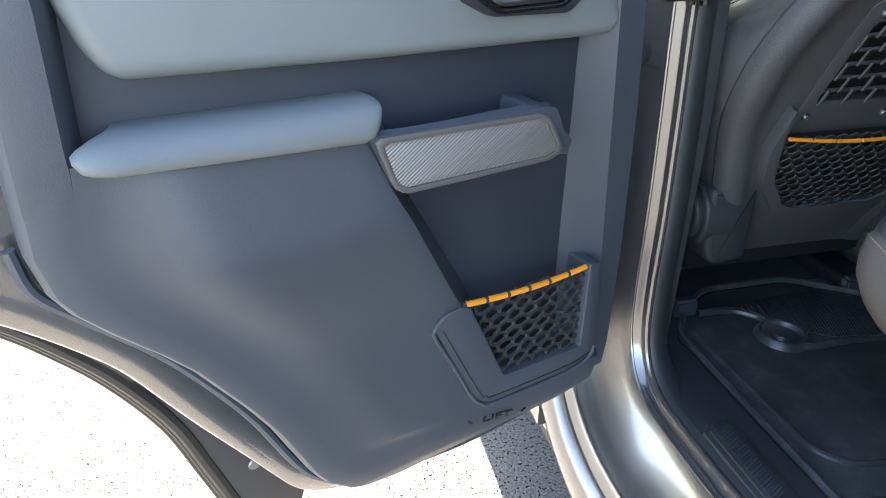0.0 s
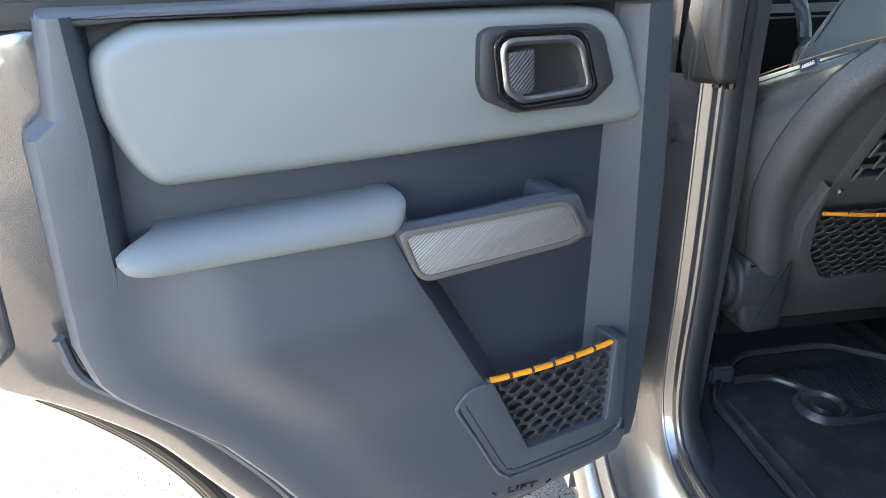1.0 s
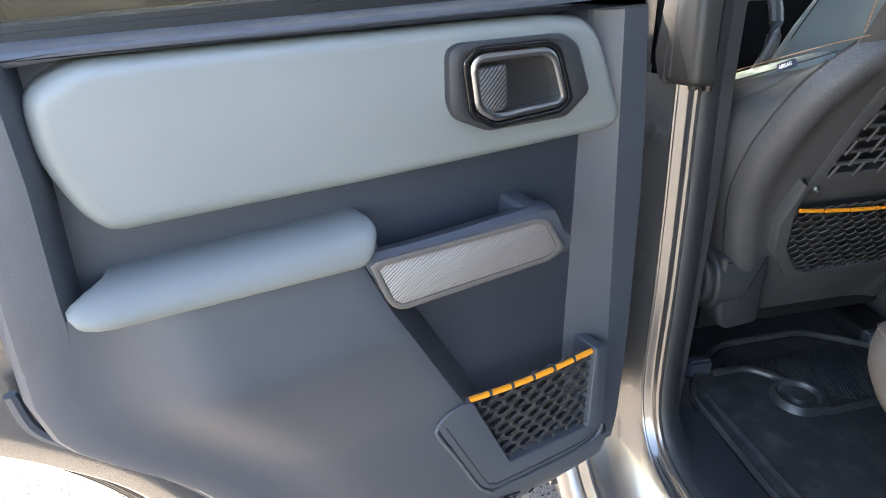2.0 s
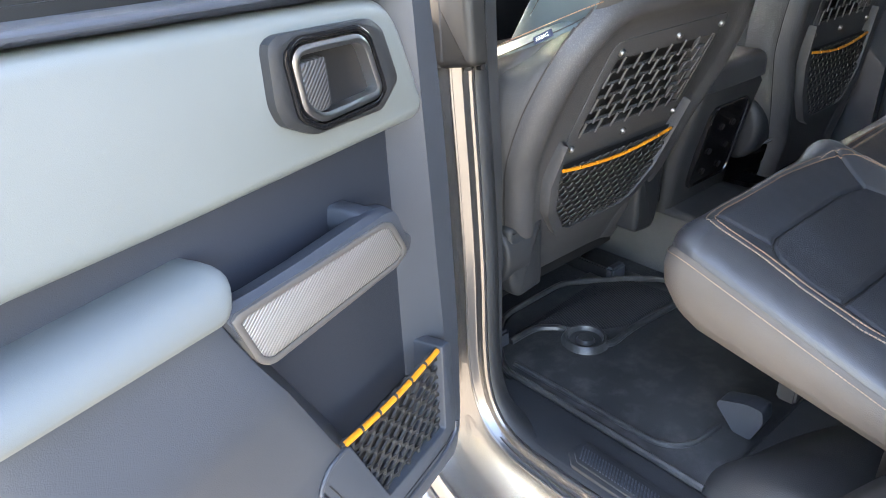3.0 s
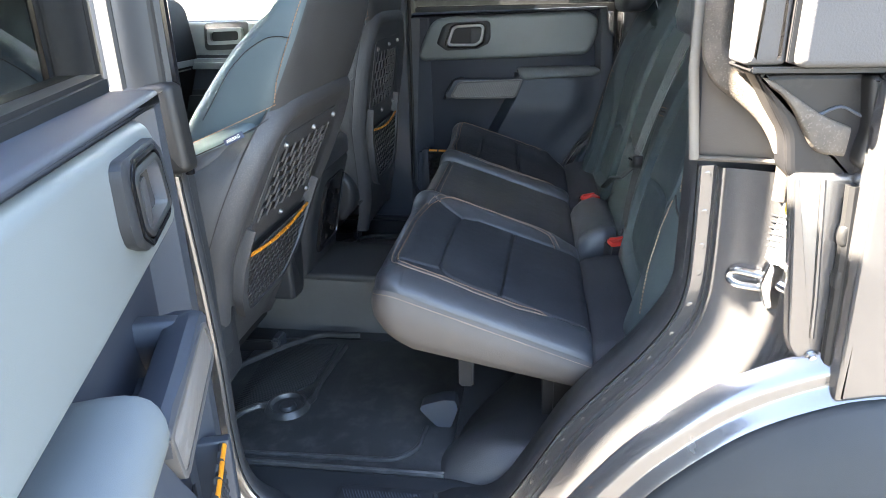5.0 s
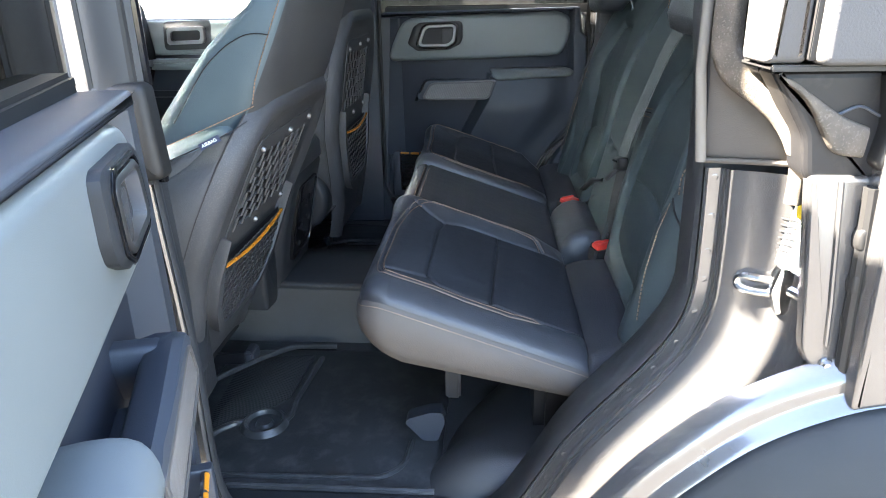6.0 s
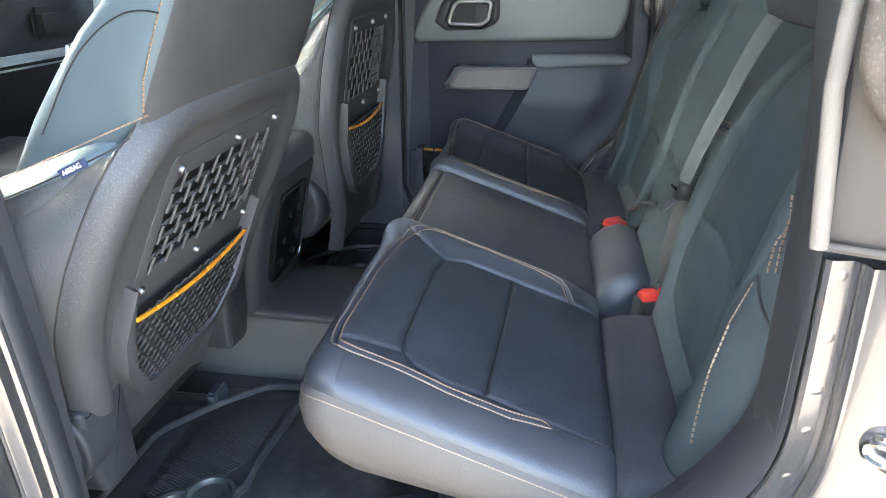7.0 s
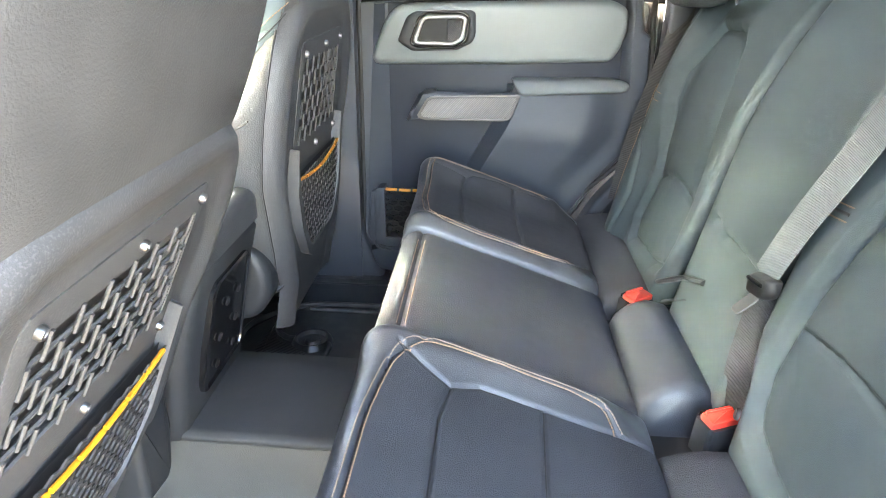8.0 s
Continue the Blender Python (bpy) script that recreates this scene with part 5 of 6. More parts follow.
# ---- rear post, quarter panel and sill ----
def along(path, d, x):
    """Points beside the doorway's line at offset d and that x, with the direction outwards."""
    out = []
    for i, (y, z) in enumerate(path):
        a, b = path[max(i - 1, 0)], path[min(i + 1, len(path) - 1)]
        t = Vector((b[0] - a[0], b[1] - a[1])).normalized()
        out.append((x, y - t.y * d, z + t.x * d))
    return out


PTS = opening_path(10)
low = [p for p in PTS if p[1] < 1.2 and p[0] < 0.80]
plug_mesh = None
acc = 0.0
for a, b in zip(low, low[1:]):
    acc += math.dist(a, b)
    if acc > 0.043:
        acc = 0.0
        c = along([a, b], 0.0115, -0.7765)[0]
        if plug_mesh is None:
            first = part("weld_plug", disc((0, 0, 0), (-1, 0, 0), 0.0044, 0.0006), PAINT, car, "small round plug in the flange")
            plug_mesh = first.data
            first.location = c
        else:
            o2 = new("weld_plug", plug_mesh)
            o2.parent = car
            o2.location = c
# pressed lines in the jamb
for d, x, r in ((0.0265, -0.7895, 0.0024), (0.116, -0.8705, 0.004), (0.149, -0.8845, 0.0035)):
    part("jamb_bead", tube(along([p for p in PTS if p[1] < 1.2], d, x), r, 6), PAINT, car)
part("jamb_groove", tube(along([p for p in PTS if p[1] < 1.2 and p[0] < 0.80], 0.0222, -0.7815), 0.0016, 6), SEAL, car)
# lower skin under the jamb
part("rocker_skin", swept([(0.148, -0.883), (0.156, -0.896), (0.175, -0.906), (0.20, -0.910), (0.23, -0.905), (0.26, -0.88), (0.27, -0.80)], [p for p in opening_path() if p[1] < 0.99]), PAINT, car, "painted sill below the doorway", 50)
part("front_rocker", box(-0.905, -0.80, 0.95, 2.4, 0.33, 0.52, 0.02), PAINT, car)
part("rocker_pinch", box(-0.875, -0.84, -0.1, 2.4, 0.285, 0.335, 0.005), SEAL, car, "black sill edge under the car")
part("underbody", box(-0.84, 0.84, -1.1, 2.4, 0.30, 0.34, 0.004), DARK, car)
# front door skin and closed front door inside
part("front_wing_skin", slab(round_poly([(0.955, 0.50), (0.955, 1.30), (2.3, 1.30), (2.3, 0.50)], 0.03), -0.80, -0.925, 0.02, 3, "YZ"), PAINT, car, "closed front door skin")
# quarter panel outside, behind the doorway
QP = [(0.018, 1.318), (0.015, 1.214), (0.008, 1.03), (0.006, 0.945), (-0.04, 0.955), (-0.20, 0.975), (-0.40, 0.955), (-0.60, 0.90), (-0.75, 0.80), (-1.1, 0.80), (-1.1, 1.318)]
part("quarter_panel", slab(round_poly(QP, 0.008), -0.885, -0.934, 0.008, 4, "YZ"), PAINT, car, "dark grey metallic rear quarter panel in sunlight")


def arch_strip(profile, y0=0.36):
    """The wheel arch: the line of the arch with steps towards the wheel."""
    line = smooth_path([(0.37, 0.44, 0), (0.335, 0.55, 0), (0.285, 0.665, 0), (0.212, 0.773, 0), (0.161, 0.832, 0), (0.092, 0.893, 0), (0.01, 0.935, 0), (-0.06, 0.952, 0), (-0.20, 0.962, 0), (-0.36, 0.945, 0), (-0.52, 0.895, 0), (-0.66, 0.80, 0), (-0.78, 0.65, 0), (-0.86, 0.45, 0)], 5)
    c = Vector((-0.26, 0.42, 0))
    bm = bmesh.new()
    loops = []
    for p in line:
        d = (c - p).normalized()
        loops.append([(x, p.x + d.x * k, p.y + d.y * k) for k, x in profile])
    rings(bm, loops, closed=False)
    return bm


part("arch_lip", arch_strip([(-0.055, -0.888), (-0.048, -0.902), (-0.039, -0.911), (-0.030, -0.914), (-0.022, -0.913), (-0.017, -0.916), (-0.010, -0.926), (-0.004, -0.930), (0.0, -0.926), (0.002, -0.915)]), PAINT, car, "painted lip over the wheel arch", 50)
part("arch_flare", arch_strip([(-0.001, -0.918), (0.001, -0.934), (0.006, -0.940), (0.05, -0.962), (0.11, -0.985), (0.155, -0.995), (0.17, -0.99), (0.175, -0.97), (0.175, -0.80)]), FLARE, car, "grey textured plastic wheel arch flare", 50)
bm = bmesh.new()
loops = [[(x, -0.26 + r * math.cos(2 * math.pi * i / 48), 0.36 + r * math.sin(2 * math.pi * i / 48)) for i in range(48)] for x, r in ((-0.70, 0.22), (-0.70, 0.33), (-0.72, 0.355), (-0.90, 0.355), (-0.925, 0.33), (-0.92, 0.24), (-0.88, 0.22))]
rings(bm, loops, cap0=True, cap1=True)
part("rear_tyre", bm, SEAL, car, "black rear tyre")
# bolted channel behind the striker
CH = [(0.078, 1.21), (0.050, 1.0), (0.044, 0.985), (0.030, 0.972), (0.006, 0.972), (0.0, 0.985), (0.012, 1.21)]
part("post_channel", slab(round_poly(CH, 0.008), -0.872, -0.891, 0.006, 3, "YZ"), PAINT, car, "bolted channel in the door jamb")
part("channel_bead", tube([(-0.892, 0.046, 1.205), (-0.892, 0.030, 1.06), (-0.892, 0.026, 1.01)], 0.003, 8), PAINT, car)
bolt = part("channel_bolt", disc((-0.891, 0.022, 0.984), (-1, 0, 0), 0.0085, 0.003, 18), PAINT, car, "hexagon bolt")
part("bolt_head", disc((-0.893, 0.022, 0.984), (-1, 0, 0), 0.005, 0.005, 6), CHROME, bolt)
gap = part("panel_gap_seal", tube([(-0.897, 0.016, 1.20), (-0.897, 0.010, 1.10), (-0.898, 0.006, 1.0), (-0.90, 0.004, 0.955)], 0.009, 10), SEAL, car, "black rubber seal at the panel gap")
for y, z in ((0.017, 1.143), (0.013, 1.09), (0.010, 1.045)):
    part("seal_bump", slab(round_poly([(y - 0.008, z - 0.016), (y + 0.004, z - 0.014), (y + 0.007, z), (y + 0.004, z + 0.014), (y - 0.008, z + 0.016)], 0.006), -0.892, -0.905, 0.005, 3, "YZ"), SEAL, gap)
# striker
st = root("door_striker", Matrix.Identity(4), "steel door striker loop on the jamb", "striker")
part("plate", slab(round_poly([(0.045, 1.022), (0.045, 1.078), (0.066, 1.083), (0.074, 1.05), (0.062, 1.016)], 0.006), -0.815, -0.838, 0.004, 2, "YZ"), CHROME, st)
part("loop", tube(smooth_path([(-0.830, 0.060, 1.060), (-0.812, 0.092, 1.061), (-0.803, 0.101, 1.056), (-0.803, 0.101, 1.046), (-0.812, 0.092, 1.042), (-0.830, 0.060, 1.044)], 4), 0.0055, 10), CHROME, st)
part("pin", tube([(-0.86, 0.040, 1.052), (-0.83, 0.052, 1.052)], 0.007, 10), CHROME, st)
lab = root("tyre_label", Matrix.Identity(4), "white printed tyre label with a yellow corner", "label")
bm = bmesh.new()
LC = [Vector((-0.803, 0.083, 0)), Vector((-0.845, 0.0475, 0))]
rings(bm, [[(LC[0].x - 0.012, LC[0].y - 0.010, 1.085), (LC[1].x, LC[1].y, 1.075)], [(LC[0].x - 0.012, LC[0].y - 0.010, 1.165), (LC[1].x, LC[1].y, 1.165)]], closed=False)
bmesh.ops.solidify(bm, geom=bm.faces[:], thickness=0.001)
part("sheet", bm, WHITE, lab)
bm = bmesh.new()
A0, A1 = LC[0].lerp(LC[1], 0.72), LC[0].lerp(LC[1], 1.0)
rings(bm, [[(A0.x - 0.002, A0.y + 0.002, 1.145), (A1.x - 0.002, A1.y + 0.002, 1.145)], [(A0.x - 0.002, A0.y + 0.002, 1.164), (A1.x - 0.002, A1.y + 0.002, 1.164)]], closed=False)
part("yellow_corner", bm, YELLOW, lab)
bm = bmesh.new()
for i in range(6):
    z = 1.10 + i * 0.008
    B0, B1 = LC[0].lerp(LC[1], 0.42), LC[0].lerp(LC[1], 0.70 + 0.05 * (i % 3))
    rings(bm, [[(B0.x - 0.0016, B0.y + 0.0016, z), (B1.x - 0.0016, B1.y + 0.0016, z)], [(B0.x - 0.0016, B0.y + 0.0016, z + 0.0025), (B1.x - 0.0016, B1.y + 0.0016, z + 0.0025)]], closed=False)
part("print_bars", bm, TRIM_BLACK, lab)

# rear post upper cover, seal and hardtop
PADC = material("brown_vinyl", (0.062, 0.054, 0.046), 0.6, grain=0.5, scale=900)
CORNER = material("scuffed_black_trim", (0.012, 0.012, 0.013), 0.42, grain=0.12, scale=900, spec=0.3, dust=((0.05, 0.047, 0.042), 30.0, 0.52, 0.8, 0.5))
EDGE = material("tan_piping", (0.15, 0.136, 0.115), 0.7, grain=0.6, scale=700)


def on_post(q, z, out):
    """A point of the slanting rear post: q along it outboard, out towards the doorway."""
    return (-0.775 - 0.53 * q - 0.848 * out, 0.165 - 0.848 * q + 0.53 * out, z)


def post_band(inner, outer, out, thick, n=9):
    """A rubber band between two lines on the post, domed across."""
    a, b = smooth_path([(q, z, 0) for q, z in inner], 5), smooth_path([(q, z, 0) for q, z in outer], 5)
    m = min(len(a), len(b))
    bm = bmesh.new()
    loops = []
    for p, r in zip(a[:m], b[:m]):
        row = [on_post(p.x, p.y, out - 0.014)]
        for i in range(n + 1):
            k = i / n
            row.append(on_post(p.x + (r.x - p.x) * k, p.y + (r.y - p.y) * k, out + thick * math.sqrt(max(0.0, 1 - (2 * k - 1) ** 4)) * (0.8 + 0.2 * k)))
        row.append(on_post(r.x, r.y, out - 0.014))
        loops.append(row)
    rings(bm, loops, closed=False, cap0=True, cap1=True)
    return bm


up = root("post_cover", Matrix.Identity(4), "brown-grey soft cover on the rear post", "trim cover")
bm = bmesh.new()
CV = resample(round_poly([(-0.012, 1.42), (-0.010, 1.315), (0.004, 1.200), (0.112, 1.206), (0.108, 1.235), (0.095, 1.266), (0.05, 1.288), (0.03, 1.305), (0.02, 1.33), (0.018, 1.42)], 0.004), 60)
rings(bm, [[on_post(q, z, k) for q, z in offset(CV, i)] for i, k in ((0, -0.040), (0, -0.016), (0.002, -0.013), (0.006, -0.012))], cap1=True)
part("cover", bm, PADC, up, "", 50)
part("cover_edge", tube([on_post(q, z, -0.006) for q, z in ((-0.008, 1.46), (-0.007, 1.31), (-0.001, 1.26), (0.006, 1.198))], 0.0065, 12), EDGE, up, "pale dusty edge piping")
part("cover_hem", tube([on_post(q, z, -0.008) for q, z in ((0.004, 1.199), (0.05, 1.203), (0.108, 1.207))], 0.0035, 8), PADC, up)
seal = root("hardtop_seal", Matrix.Identity(4), "dusty tan rubber weatherstrip on the rear post", "weatherstrip")
part("strip", post_band([(0.004, 1.50), (0.005, 1.354), (0.012, 1.316), (0.027, 1.294), (0.057, 1.274), (0.080, 1.256), (0.094, 1.238), (0.102, 1.222)],
                        [(0.036, 1.50), (0.036, 1.356), (0.044, 1.329), (0.060, 1.311), (0.088, 1.296), (0.115, 1.273), (0.130, 1.248), (0.135, 1.226)], 0.012, 0.012), SEALANT, seal, "", 60)
part("strip_tail", post_band([(0.098, 1.246), (0.105, 1.215), (0.107, 1.19), (0.107, 1.165)], [(0.120, 1.240), (0.124, 1.215), (0.126, 1.19), (0.126, 1.165)], 0.006, 0.008), SEALANT, seal, "", 60)
bm = bmesh.new()
upper = smooth_path([(0.128, 1.315, 0), (0.112, 1.309, 0), (0.088, 1.293, 0), (0.060, 1.275, 0), (0.040, 1.266, 0), (0.029, 1.262, 0)], 5)
lower = smooth_path([(0.116, 1.304, 0), (0.102, 1.294, 0), (0.088, 1.278, 0), (0.075, 1.256, 0), (0.058, 1.234, 0), (0.031, 1.229, 0)], 5)
rings(bm, [[(-0.880 if k in (0.0, 1.0) else -0.8865 - 0.0075 * math.sqrt(1 - (2 * k - 1) ** 6), p.x + (r.x - p.x) * k, p.y + (r.y - p.y) * k) for k in (0.0, 0.02, 0.06, 0.14, 0.3, 0.5, 0.7, 0.86, 0.94, 0.98, 1.0)] for p, r in zip(upper, lower)], closed=False, cap1=True)
part("flap", bm, SEALANT, seal, "dusty rubber flap", 50)
corner = root("corner_trim", Matrix.Identity(4), "black plastic corner trim under the hardtop", "trim cover")
part("panel", slab(round_poly([(0.132, 1.318), (0.0, 1.319), (0.0, 1.188), (0.066, 1.194), (0.082, 1.208), (0.089, 1.25), (0.115, 1.292)], 0.008), -0.84, -0.884, 0.008, 3, "YZ"), CORNER, corner, "", 10)
part("corner_boot", slab(round_poly([(0.026, 1.316), (0.006, 1.317), (0.002, 1.245), (0.012, 1.215), (0.022, 1.225), (0.017, 1.262)], 0.006), -0.88, -0.905, 0.006, 3, "YZ"), SEAL, corner)
part("corner_crease", tube(smooth_path([(-0.8855, 0.060, 1.274), (-0.8855, 0.040, 1.282), (-0.8855, 0.022, 1.274), (-0.8855, 0.004, 1.266)], 5), 0.0018, 6), TRIM, corner)
HARD = material("hardtop_grey", (0.078, 0.077, 0.077), 0.65, grain=0.9, scale=500, spec=0.3)
ht = root("hardtop", Matrix.Identity(4), "grey textured removable hardtop with dark quarter window", "car roof")
part("side_panel", slab(round_poly([(0.104, 1.326), (0.104, 1.82), (-1.15, 1.82), (-1.15, 1.326)], 0.01), -0.86, -0.925, 0.008, 3, "YZ"), HARD, ht)
part("front_edge", slab(round_poly([(0.148, 1.326), (0.158, 1.82), (0.112, 1.82), (0.108, 1.326)], 0.006), -0.84, -0.905, 0.010, 3, "YZ"), HARD, ht)
part("edge_gap", box(-0.91, -0.86, 0.103, 0.110, 1.33, 1.82, 0.001), SEAL, ht)
part("lower_lip", box(-0.905, -0.82, -1.1, 0.142, 1.319, 1.3255, 0.002), SEAL, ht)
part("roof_shell", box(-0.75, 0.75, -1.2, 1.48, 1.94, 1.97, 0.012), HARD, ht)
# unseen rails, sized to shade the post cover and dim the seat shoulder
part("shade_rail", box(-0.824, -0.70, 0.16, 0.885, 1.79, 1.91, 0.01), TRIM_BLACK, ht)
part("shade_rail", box(-0.782, -0.70, 0.885, 1.46, 1.72, 1.93, 0.01), TRIM_BLACK, ht)
part("far_side", slab([(0.10, 1.34), (0.16, 1.82), (-1.15, 1.82), (-1.15, 1.34)], 0.84, 0.90, 0.008, 2, "YZ"), HARD, ht)
part("tail_window", box(-0.80, 0.80, -1.12, -1.10, 1.30, 1.83, 0.002), PRIVACY, ht)

# inner side walls behind and under the bench
part("side_trim", slab(round_poly([(0.235, 0.86), (0.150, 0.97), (0.155, 1.32), (0.16, 1.82), (-1.0, 1.82), (-1.0, 0.55), (0.42, 0.55)], 0.01), -0.762, -0.69, 0.015, 3, "YZ"), TRIM_BLACK, car, "black plastic side trim")
part("side_trim", slab(round_poly([(0.190, 0.86), (0.082, 0.985), (0.072, 1.10), (0.070, 1.32), (0.080, 1.82), (-1.0, 1.82), (-1.0, 0.55), (0.36, 0.55)], 0.02), 0.762, 0.712, 0.012, 3, "YZ"), TRIM, car, "blue-grey plastic side trim")
part("far_door_seal", tube(smooth_path([(0.742, y, z) for y, z in ((0.100, 1.75), (0.098, 1.34), (0.092, 1.25), (0.088, 1.146), (0.093, 1.03), (0.118, 0.972), (0.158, 0.928), (0.212, 0.878), (0.30, 0.795), (0.37, 0.70), (0.42, 0.62))], 5), 0.0065, 8), SEAL, car, "black rubber seal round the far doorway")
part("far_door_seal", tube(smooth_path([(0.742, y, z) for y, z in ((0.795, 1.75), (0.793, 1.30), (0.795, 0.90), (0.80, 0.70), (0.79, 0.63))], 5), 0.0065, 8), SEAL, car)
# front post (between the doors)
post = root("door_post", Matrix.Identity(4), "black trimmed post between the doors", "car pillar")
part("inner_cover", slab(round_poly([(0.872, 0.60), (0.868, 1.0), (0.876, 1.2), (0.884, 1.85), (1.03, 1.85), (1.01, 0.60)], 0.01), -0.714, -0.768, 0.014, 3, "YZ"), TRIM_BLACK, post)
# Unseen boxes behind the post, added to keep sun off sill and mat.
part("sun_block", box(-0.735, -0.622, 1.0, 1.05, 0.55, 1.10, 0.012), TRIM_BLACK, post)
part("sun_block", box(-0.735, -0.668, 0.952, 1.035, 0.55, 1.82, 0.012), TRIM_BLACK, post, "unseen block behind the post that keeps sun off the sill")
bm = bmesh.new()
rings(bm, [[(-0.781 + k, 0.845, z), (-0.799 + k, 0.86, z), (-0.810 + k, 0.89, z), (-0.799 + k, 0.93, z), (-0.77 + k, 0.95, z)] for z, k in ((1.18, 0.004), (1.45, 0.006), (1.85, 0.004))], closed=False)
part("outer_skin", bm, TRIM_BLACK, post, "", 60)
for k, (y, x) in enumerate(((0.846, -0.778), (0.858, -0.791), (0.905, -0.803))):
    part("seal_lip", tube([(x + 0.004, y, 1.17), (x + 0.006, y + 0.002, 1.5), (x + 0.006, y + 0.004, 1.85)], 0.0065, 8), SEAL if k else GLOSS, post)
part("boot", slab(round_poly([(0.832, 1.178), (0.840, 1.30), (0.93, 1.30), (0.945, 1.20), (0.925, 1.165)], 0.012), -0.775, -0.805, 0.012, 3, "YZ"), SEAL, post, "black rubber cover at the belt line")
part("hinge", box(-0.87, -0.82, 0.905, 0.955, 0.98, 1.06, 0.008), PAINT, post, "painted door hinge")
part("hinge", box(-0.87, -0.82, 0.905, 0.955, 0.68, 0.76, 0.008), PAINT, post)
part("check_strap", box(-0.90, -0.82, 0.90, 0.912, 0.86, 0.885, 0.003), TRIM_BLACK, post)
part("wire_boot", tube(smooth_path([(-0.80, 0.93, 1.10), (-0.85, 0.90, 1.08), (-0.885, 0.885, 1.09)], 5), 0.014, 10), SEAL, post)


# ---- floor: mats, tunnel, sill plate ----
part("sill_top", slab(round_poly([(-0.764, 0.845), (-0.764, 0.43), (-0.70, 0.35), (-0.655, 0.35), (-0.655, 0.90), (-0.70, 0.92), (-0.745, 0.895)], 0.02), 0.52, 0.562, 0.006, 3, "XY"), TRIM_BLACK, car, "black plastic sill cover")
sp = root("sill_plate", Matrix.Identity(4), "black ribbed plastic scuff plate on the sill", "scuff plate")
SPL = [(-0.738, 0.698), (-0.703, 0.694), (-0.697, 0.684), (-0.697, 0.525), (-0.705, 0.512), (-0.733, 0.508), (-0.758, 0.525), (-0.758, 0.676)]
part("rim", slab(round_poly(SPL, 0.004), 0.558, 0.568, 0.003, 2, "XY"), TRIM_BLACK, sp)
part("step", slab(round_poly(offset(SPL, 0.009), 0.004), 0.566, 0.5715, 0.002, 2, "XY"), TRIM_BLACK, sp)
for i in range(26):
    y = 0.530 + i * 0.0056
    bm = bmesh.new()
    rings(bm, [[(-0.742, y, 0.570), (-0.742, y + 0.003, 0.570), (-0.716, y + 0.016, 0.570), (-0.716, y + 0.013, 0.570)], [(-0.742, y + 0.0006, 0.5735), (-0.742, y + 0.0024, 0.5735), (-0.716, y + 0.0154, 0.5735), (-0.716, y + 0.0136, 0.5735)]], cap0=True, cap1=True)
    part("rib", bm, TRIM, sp)


def floor_mat(sx, label):
    m = root("floor_mat", Matrix.Identity(4), label, "floor mat", "rear floor mats")
    q = lambda pts: [(sx * x, y) for x, y in pts]
    base = [(-0.655, 0.505), (-0.655, 0.93), (-0.60, 1.0), (-0.50, 1.06), (-0.20, 1.06), (-0.145, 1.0), (-0.14, 0.50)]
    part("base", slab(round_poly(q(base), 0.03), 0.549, 0.556, 0.003, 2, "XY"), RUBBER, m, "black moulded rubber")
    T = lambda pts, r, z, f=1.0: tube([(sx * x, y, z) for x, y in open_corner(pts, 0.03, 6)], r, 8, flat=f)
    part("rim", T([(-0.648, 0.51), (-0.648, 0.93), (-0.60, 0.995)], 0.0065, 0.560, 1.2), RUBBER, m)
    part("rim", T([(-0.60, 0.995), (-0.52, 1.06), (-0.32, 1.062), (-0.216, 0.985), (-0.140, 0.908), (-0.135, 0.80)], 0.0050, 0.564, 1.5), RUBBER, m)
    part("ridge", T([(-0.620, 0.93), (-0.612, 0.61), (-0.575, 0.572), (-0.50, 0.566)], 0.0055, 0.558), RUBBER, m)
    part("ridge", T([(-0.575, 0.985), (-0.50, 0.985), (-0.462, 0.945), (-0.46, 0.92)], 0.008, 0.560), RUBBER, m)
    part("ridge", T([(-0.45, 0.845), (-0.43, 0.835), (-0.36, 0.84), (-0.19, 0.825)], 0.008, 0.560), RUBBER, m)
    part("ribbed_field", slab(round_poly(q([(-0.555, 1.0), (-0.24, 1.02), (-0.19, 0.975), (-0.17, 0.845), (-0.36, 0.855), (-0.42, 0.90), (-0.455, 0.97)]), 0.015), 0.553, 0.5595, 0.003, 2, "XY"), RIBMAT, m, "ribbed rubber field")
    bm = bmesh.new()
    cx, cy = sx * -0.458, 0.883
    loops = [[(cx + r * math.cos(2 * math.pi * i / 32), cy + r * math.sin(2 * math.pi * i / 32), z) for i in range(32)] for r, z in ((0.052, 0.553), (0.047, 0.564), (0.042, 0.569), (0.037, 0.568), (0.033, 0.559), (0.020, 0.557), (0.016, 0.565))]
    rings(bm, loops, cap1=True)
    part("fixing_boss", bm, RUBBER, m, "round rubber fixing boss", 50)
    return m


floor_mat(1, "black moulded rubber floor mat with raised rims")
floor_mat(-1, "black moulded rubber floor mat in the shade")
